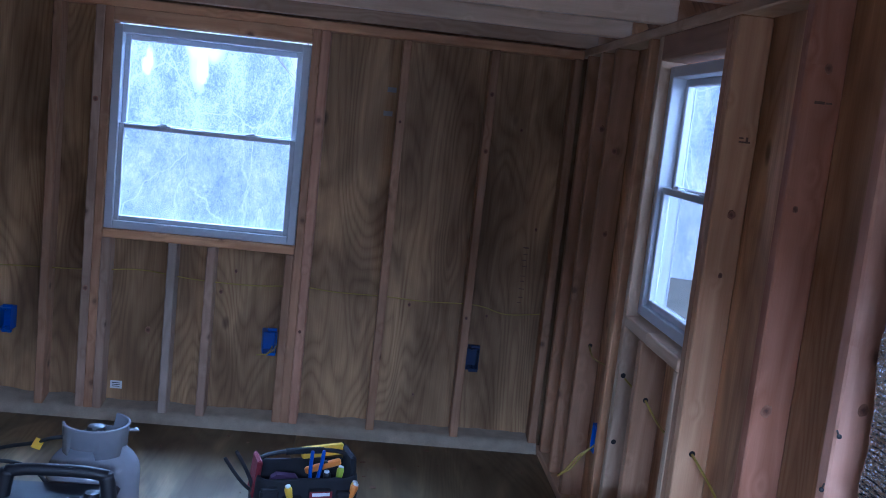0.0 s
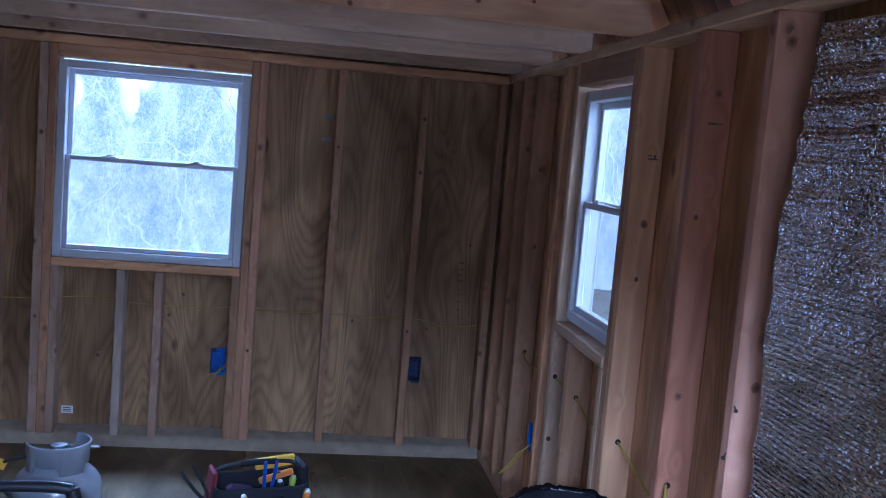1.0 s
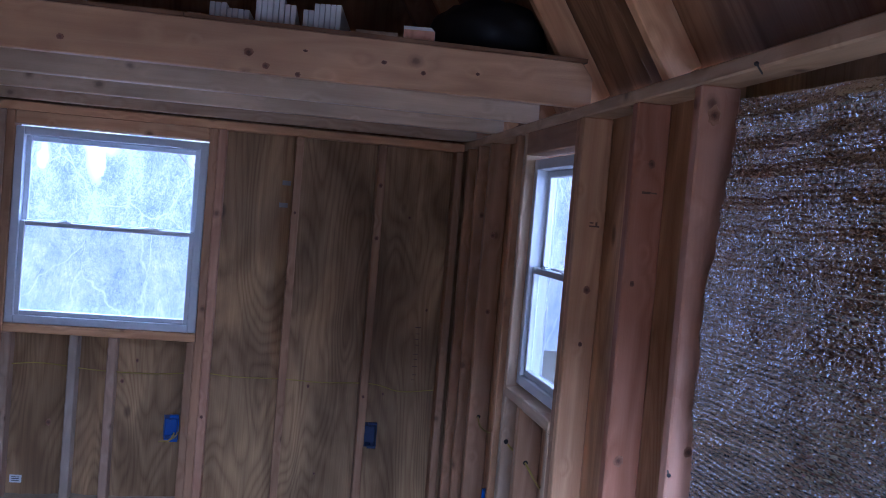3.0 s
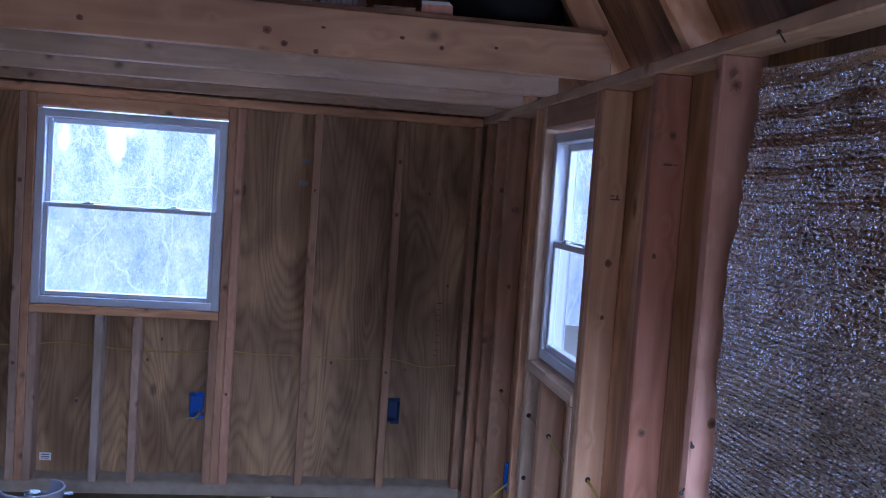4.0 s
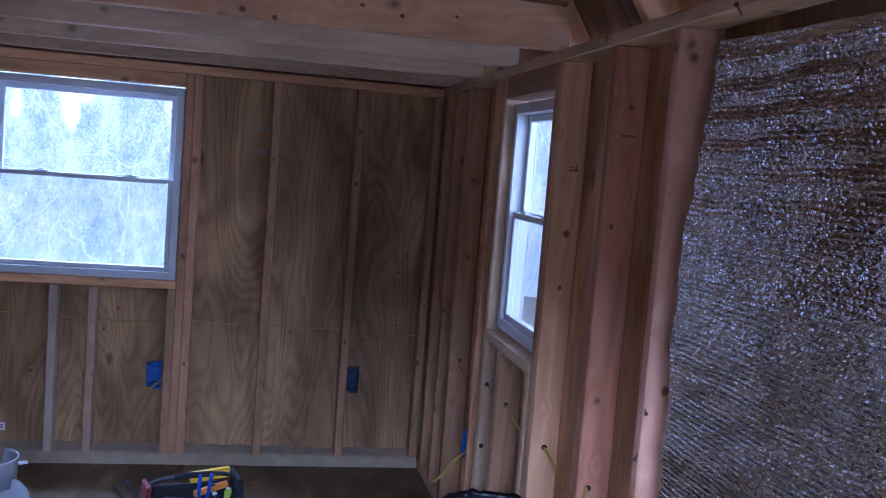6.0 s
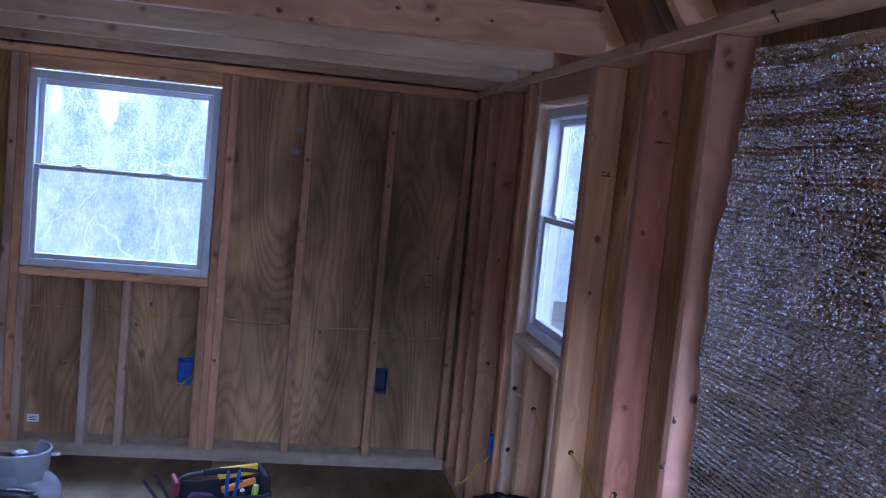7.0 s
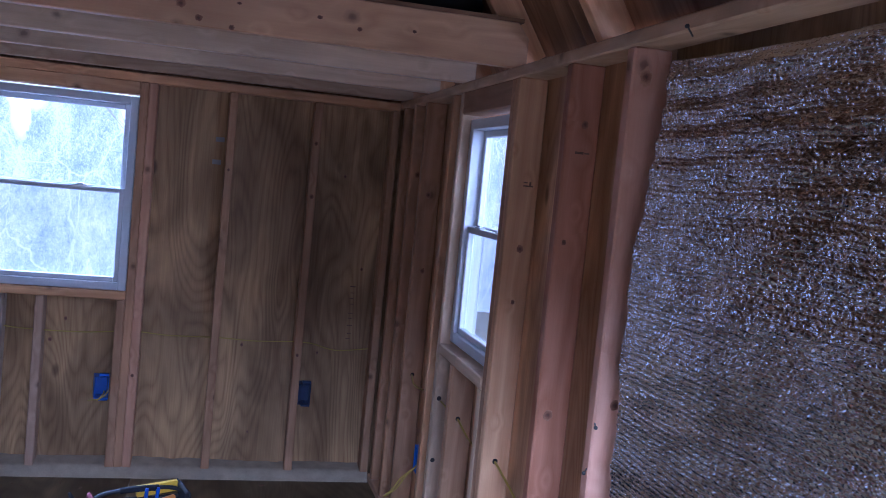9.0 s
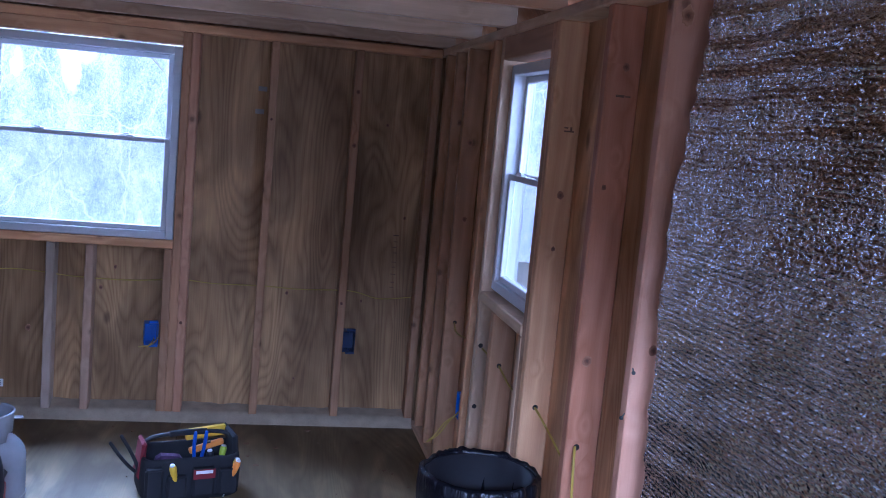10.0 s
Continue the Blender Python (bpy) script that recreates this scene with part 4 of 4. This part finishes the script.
def black_bag():
    root = thing("black_bag", "dark full plastic bag lying on the loft", "bag", (0.775, 2.58, DECK))
    bm = bmesh.new()
    bmesh.ops.create_icosphere(bm, subdivisions=4, radius=1)
    for v in bm.verts:
        n = noise.noise(v.co * 2.1) * 0.10 + noise.noise(v.co * 6.0) * 0.04
        c = v.co * (1 + n)
        v.co = Vector((c.x * 0.185, c.y * 0.21, max(c.z, -0.55) * 0.128 + 0.070))
    lowest = min(v.co.z for v in bm.verts)
    for v in bm.verts:
        v.co.z -= lowest
    part("bag_film", bm, BLACK_FILM, root, "", None, True)
    part("bag_knot", lathe(bmesh.new(), [(0.03, 0.15), (0.012, 0.175), (0.025, 0.200), (0, 0.205)], 12), BLACK_FABRIC, root, "", pose(0.02, 0.04, -0.02), True)


black_bag()


# ---------------------------------------------------------------- knots, stamps and chips
def knot_wood():
    m, t, s = material("dark_knot_wood")
    n = put(t, "ShaderNodeTexNoise", Scale=260.0, Detail=3.0)
    tc = t.nodes.new("ShaderNodeTexCoord")
    t.links.new(tc.outputs["Object"], n.inputs["Vector"])
    ln = t.nodes.new("ShaderNodeVectorMath")
    ln.operation = "LENGTH"
    t.links.new(tc.outputs["Object"], ln.inputs[0])
    f = calc(t, "ADD", calc(t, "MULTIPLY", ln.outputs["Value"], 52.0), calc(t, "MULTIPLY_ADD", n.outputs["Fac"], 0.5, -0.25))
    t.links.new(ramp(t, f, ((0.12, (0.11, 0.044, 0.024)), (0.40, (0.24, 0.105, 0.055)), (0.80, (0.42, 0.215, 0.12)))), s.inputs["Base Color"])
    s.inputs["Roughness"].default_value = 0.6
    return m


KNOT = knot_wood()


def knot(at, r, long, parent, seed):
    """A knot that stands a hair proud of the sawn face, with an uneven outline; it faces -y."""
    rng = random.Random(seed)
    bm = bmesh.new()
    n = 18
    rim = []
    for k in range(n):
        a = 2 * math.pi * k / n
        e = r * (1 + rng.uniform(-0.16, 0.16))
        rim.append((e * math.cos(a), e * long * math.sin(a)))
    low = [bm.verts.new((x, 0.0006, z)) for x, z in rim]
    top = [bm.verts.new((x * 0.9, -0.0007, z * 0.9)) for x, z in rim]
    mid = bm.verts.new((0, -0.0004, 0))
    for k in range(n):
        k2 = (k + 1) % n
        bm.faces.new((low[k], low[k2], top[k2], top[k]))
        bm.faces.new((top[k], top[k2], mid))
    bmesh.ops.recalc_face_normals(bm, faces=bm.faces)
    return part("knot", bm, KNOT, parent, "", pose(*at))


for i, (x, z, r, lg) in enumerate(((0.049, 1.893, 0.013, 0.85), (0.098, 1.860, 0.011, 0.8), (0.187, 1.846, 0.008, 0.9), (0.425, 1.906, 0.008, 0.7), (0.540, 1.888, 0.007, 0.9), (0.203, 1.914, 0.007, 0.5), (-0.446, 1.880, 0.010, 0.8), (0.698, 1.902, 0.006, 0.8))):
    knot((x, 2.2945, z), r, lg, loft, 20 + i)
for i, (x, y, z, r, lg) in enumerate(((1.037, 1.455, 1.742, 0.014, 1.5), (1.050, 1.455, 1.036, 0.010, 1.2), (1.056, 2.214, 1.307, 0.011, 1.1), (1.051, 2.214, 1.149, 0.006, 1.2), (1.037, 1.805, 0.920, 0.012, 1.3), (1.053, 1.805, 1.656, 0.009, 1.3), (1.030, 1.805, 1.36, 0.006, 1.2),
                                          (1.040, 2.980, 1.20, 0.008, 1.2), (1.045, 3.430, 1.42, 0.012, 1.2), (1.050, 3.430, 1.10, 0.010, 1.2), (1.040, 3.66, 1.5, 0.012, 1.2))):
    knot((x, y - 0.0006, z), r, lg, wall_right, 40 + i)
for i, (x, z, r) in enumerate(((0.619, 1.352, 0.010), (0.619, 1.60, 0.009), (-0.118, 0.47, 0.007), (0.233, 1.44, 0.006), (-1.058, 0.58, 0.010), (-1.06, 1.40, 0.011), (0.617, 0.60, 0.007))):
    knot((x, B - 0.0016, z), r, 1.2, wall_back, 60 + i)
for i, (x, z, r) in enumerate(((-0.80, 0.395, 0.011), (-0.49, 0.60, 0.008), (0.36, 0.62, 0.007), (0.72, 0.60, 0.006), (0.78, 1.46, 0.006), (0.90, 1.02, 0.006), (0.42, 0.20, 0.005), (-0.43, 0.70, 0.007))):
    knot((x, yb0 - 0.0006, z), r, 1.5, wall_back, 80 + i)

INK = plain("faded_stamp_ink", (0.17, 0.095, 0.058), 0.8, vary=0.4, grain=400)
for x0, x1, y, z0, z1 in ((1.046, 1.058, 2.214, 1.500, 1.504), (1.046, 1.076, 2.214, 1.490, 1.4945), (1.064, 1.070, 2.214, 1.4945, 1.505), (1.034, 1.056, 1.805, 1.582, 1.588), (1.058, 1.072, 1.805, 1.583, 1.587)):
    part("stamp_bar", boxes((x0, x1, y - 0.0018, y - 0.0012, z0, z1)), INK, wall_right)
for k, (z, h) in enumerate(((0.93, 0.016), (0.90, 0.010), (0.872, 0.014), (0.845, 0.012), (0.80, 0.010), (0.775, 0.012), (0.74, 0.010), (0.70, 0.012), (0.675, 0.010))):
    part("stamp_bar", boxes((0.852 + 0.004 * (k % 2), 0.878 - 0.003 * (k % 3), yb0 - 0.0010, yb0 - 0.0004, z, z + h * 0.35)), INK, wall_back)

chips = bmesh.new()
rng = random.Random(5)
for k in range(36):
    x, y = rng.uniform(-0.9, 0.9), rng.uniform(2.4, 3.95)
    r = rng.uniform(0.003, 0.008)
    q = bmesh.ops.create_cube(chips, size=1)
    bmesh.ops.transform(chips, verts=q["verts"], matrix=pose(x, y, 0.0016, 0, 0, rng.uniform(0, 180)) @ Matrix.Diagonal((r * 2.2, r, 0.003, 1)))
tagged(part("wood_chips", chips, INK), "small dark wood chips scattered on the floor", "chips", "", "stuff")
for x, y in ((0.343, 3.658), (0.494, 3.90), (0.213, 3.703), (0.258, 3.442)):
    bm = boxes((-0.012, 0.012, -0.007, 0.007, 0, 0.004), bevel=0.001)
    tagged(part("wood_scrap", bm, INK, None, "", pose(x, y, 0.0, 0, 0, 30 * x)), "small dark wood scrap on the floor", "scrap", "scraps on the floor")

# ---------------------------------------------------------------- outside
def leaf_litter():
    m, t, s = material("leaf_litter")
    n = put(t, "ShaderNodeTexNoise", Scale=5.0, Detail=6.0)
    t.links.new(coords(t, shift=False), n.inputs["Vector"])
    t.links.new(ramp(t, n.outputs["Fac"], ((0.3, (0.16, 0.15, 0.10)), (0.7, (0.34, 0.31, 0.24)))), s.inputs["Base Color"])
    s.inputs["Roughness"].default_value = 0.9
    return m


def woods_backdrop():
    """Far bare woods under a bright overcast sky, their daylight painted in as emission."""
    m, t, s = material("glowing_far_woods")
    a = put(t, "ShaderNodeTexNoise", Scale=1.0, Detail=9.0, Roughness=0.78)
    t.links.new(coords(t, (3.0, 3.0, 1.6), False), a.inputs["Vector"])
    b = put(t, "ShaderNodeTexNoise", Scale=1.0, Detail=6.0, Roughness=0.8, Distortion=2.5)
    t.links.new(coords(t, (19.0, 19.0, 15.0), False), b.inputs["Vector"])
    gap = put(t, "ShaderNodeTexNoise", Scale=1.0, Detail=2.0)
    t.links.new(coords(t, (1.1, 1.1, 0.7), False), gap.inputs["Vector"])
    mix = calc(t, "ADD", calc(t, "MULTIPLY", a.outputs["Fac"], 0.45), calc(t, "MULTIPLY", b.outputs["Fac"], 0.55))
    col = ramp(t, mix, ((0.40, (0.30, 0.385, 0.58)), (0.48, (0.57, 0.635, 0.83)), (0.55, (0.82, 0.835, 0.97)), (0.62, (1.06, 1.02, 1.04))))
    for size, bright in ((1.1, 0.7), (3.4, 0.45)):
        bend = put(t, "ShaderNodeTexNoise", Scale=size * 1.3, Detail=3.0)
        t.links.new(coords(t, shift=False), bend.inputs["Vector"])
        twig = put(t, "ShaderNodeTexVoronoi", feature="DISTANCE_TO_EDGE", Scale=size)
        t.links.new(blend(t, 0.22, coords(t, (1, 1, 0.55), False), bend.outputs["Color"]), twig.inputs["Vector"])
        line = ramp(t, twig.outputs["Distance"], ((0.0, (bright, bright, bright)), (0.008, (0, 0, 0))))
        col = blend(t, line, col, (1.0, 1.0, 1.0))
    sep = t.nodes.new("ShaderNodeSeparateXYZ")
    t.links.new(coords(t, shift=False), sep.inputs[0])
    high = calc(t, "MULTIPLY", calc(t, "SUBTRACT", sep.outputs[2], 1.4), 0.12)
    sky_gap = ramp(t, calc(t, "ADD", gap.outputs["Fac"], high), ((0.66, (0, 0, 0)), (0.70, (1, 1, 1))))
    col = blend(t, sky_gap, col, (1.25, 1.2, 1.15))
    # two bright breaks in the canopy
    for at, wide, tall in (((-3.19, 13.63, 1.84), 0.11, 0.27), ((-2.46, 13.78, 1.90), 0.10, 0.27)):
        away = t.nodes.new("ShaderNodeVectorMath")
        away.operation = "SUBTRACT"
        away.inputs[1].default_value = at
        t.links.new(coords(t, shift=False), away.inputs[0])
        squeeze = t.nodes.new("ShaderNodeVectorMath")
        squeeze.operation = "MULTIPLY"
        squeeze.inputs[1].default_value = (1 / wide, 0.0, 1 / tall)
        t.links.new(away.outputs[0], squeeze.inputs[0])
        far = t.nodes.new("ShaderNodeVectorMath")
        far.operation = "LENGTH"
        t.links.new(squeeze.outputs[0], far.inputs[0])
        ragged = calc(t, "ADD", far.outputs["Value"], calc(t, "MULTIPLY_ADD", a.outputs["Fac"], 3.6, -1.7))
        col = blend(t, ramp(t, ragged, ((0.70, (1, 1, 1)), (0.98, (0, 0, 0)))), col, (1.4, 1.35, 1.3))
    # the backdrop glows by itself in place of daylight on the woods
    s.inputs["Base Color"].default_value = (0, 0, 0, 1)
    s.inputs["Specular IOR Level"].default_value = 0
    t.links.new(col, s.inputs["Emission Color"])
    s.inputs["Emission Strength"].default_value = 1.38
    return m


tagged(part("ground", boxes((-300, 300, -300, 300, -0.75, -0.45)), leaf_litter()), "leaf-littered ground round the shed", "ground", "", "structure")
bm = bmesh.new()
ring = [(14 * math.cos(a), 14 * math.sin(a)) for a in (radians(-70 + 6 * k) for k in range(36))]
low = [bm.verts.new((x, y, -0.5)) for x, y in ring]
high = [bm.verts.new((x, y, 11.0)) for x, y in ring]
for k in range(len(ring) - 1):
    bm.faces.new((low[k], low[k + 1], high[k + 1], high[k]))
tagged(part("backdrop", bm, woods_backdrop()), "glowing backdrop of bright bare woods seen from inside the shed", "backdrop", "", "structure")


def bare_tree(x, y, height, seed, bark):
    """A leafless tree: tapered trunk, limbs and twigs."""
    rng = random.Random(seed)
    root = thing("tree", "leafless pale tree in the woods outside", "tree", (x, y, -0.46), rng.uniform(0, 360), "bare trees")
    trunk, crown = bmesh.new(), bmesh.new()

    def limb(bm, p, d, length, r, depth):
        pts, rad, n = [p], [r], 6
        for i in range(n):
            d = (d + Vector((rng.uniform(-1, 1), rng.uniform(-1, 1), rng.uniform(-0.5, 0.8))) * 0.16).normalized()
            pts.append(pts[-1] + d * length / n)
            rad.append(r * (1 - 0.75 * (i + 1) / n))
        tube(bm, pts, rad, 5 if depth else 9)
        if depth < 3:
            for k in range(9 if depth == 0 else 5):
                i = rng.randint(2 if depth == 0 else 1, n)
                side = Vector((rng.uniform(-1, 1), rng.uniform(-1, 1), rng.uniform(0.0, 0.8))).normalized()
                limb(crown, pts[i], (d * 0.5 + side).normalized(), length * rng.uniform(0.32, 0.5), max(rad[i] * 0.6, 0.004), depth + 1)

    limb(trunk, Vector((0, 0, 0)), Vector((0, 0, 1)), height, height * 0.0025, 0)
    part("trunk", trunk, bark, root, "", None, True)
    part("crown", crown, bark, root, "", None, True)


BARK = plain("pale_bark", (0.75, 0.75, 0.75), 0.9, vary=0.2, grain=25)
for i, (x, y, h) in enumerate(((-3.6, 11.5, 6.0), (-0.45, 9.2, 3.6), (-4.4, 12.0, 7.0), (6.0, 8.0, 5.0), (7.5, 10.0, 6.0), (5.0, 10.5, 5.5))):
    bare_tree(x, y, h, 11 + i, BARK)
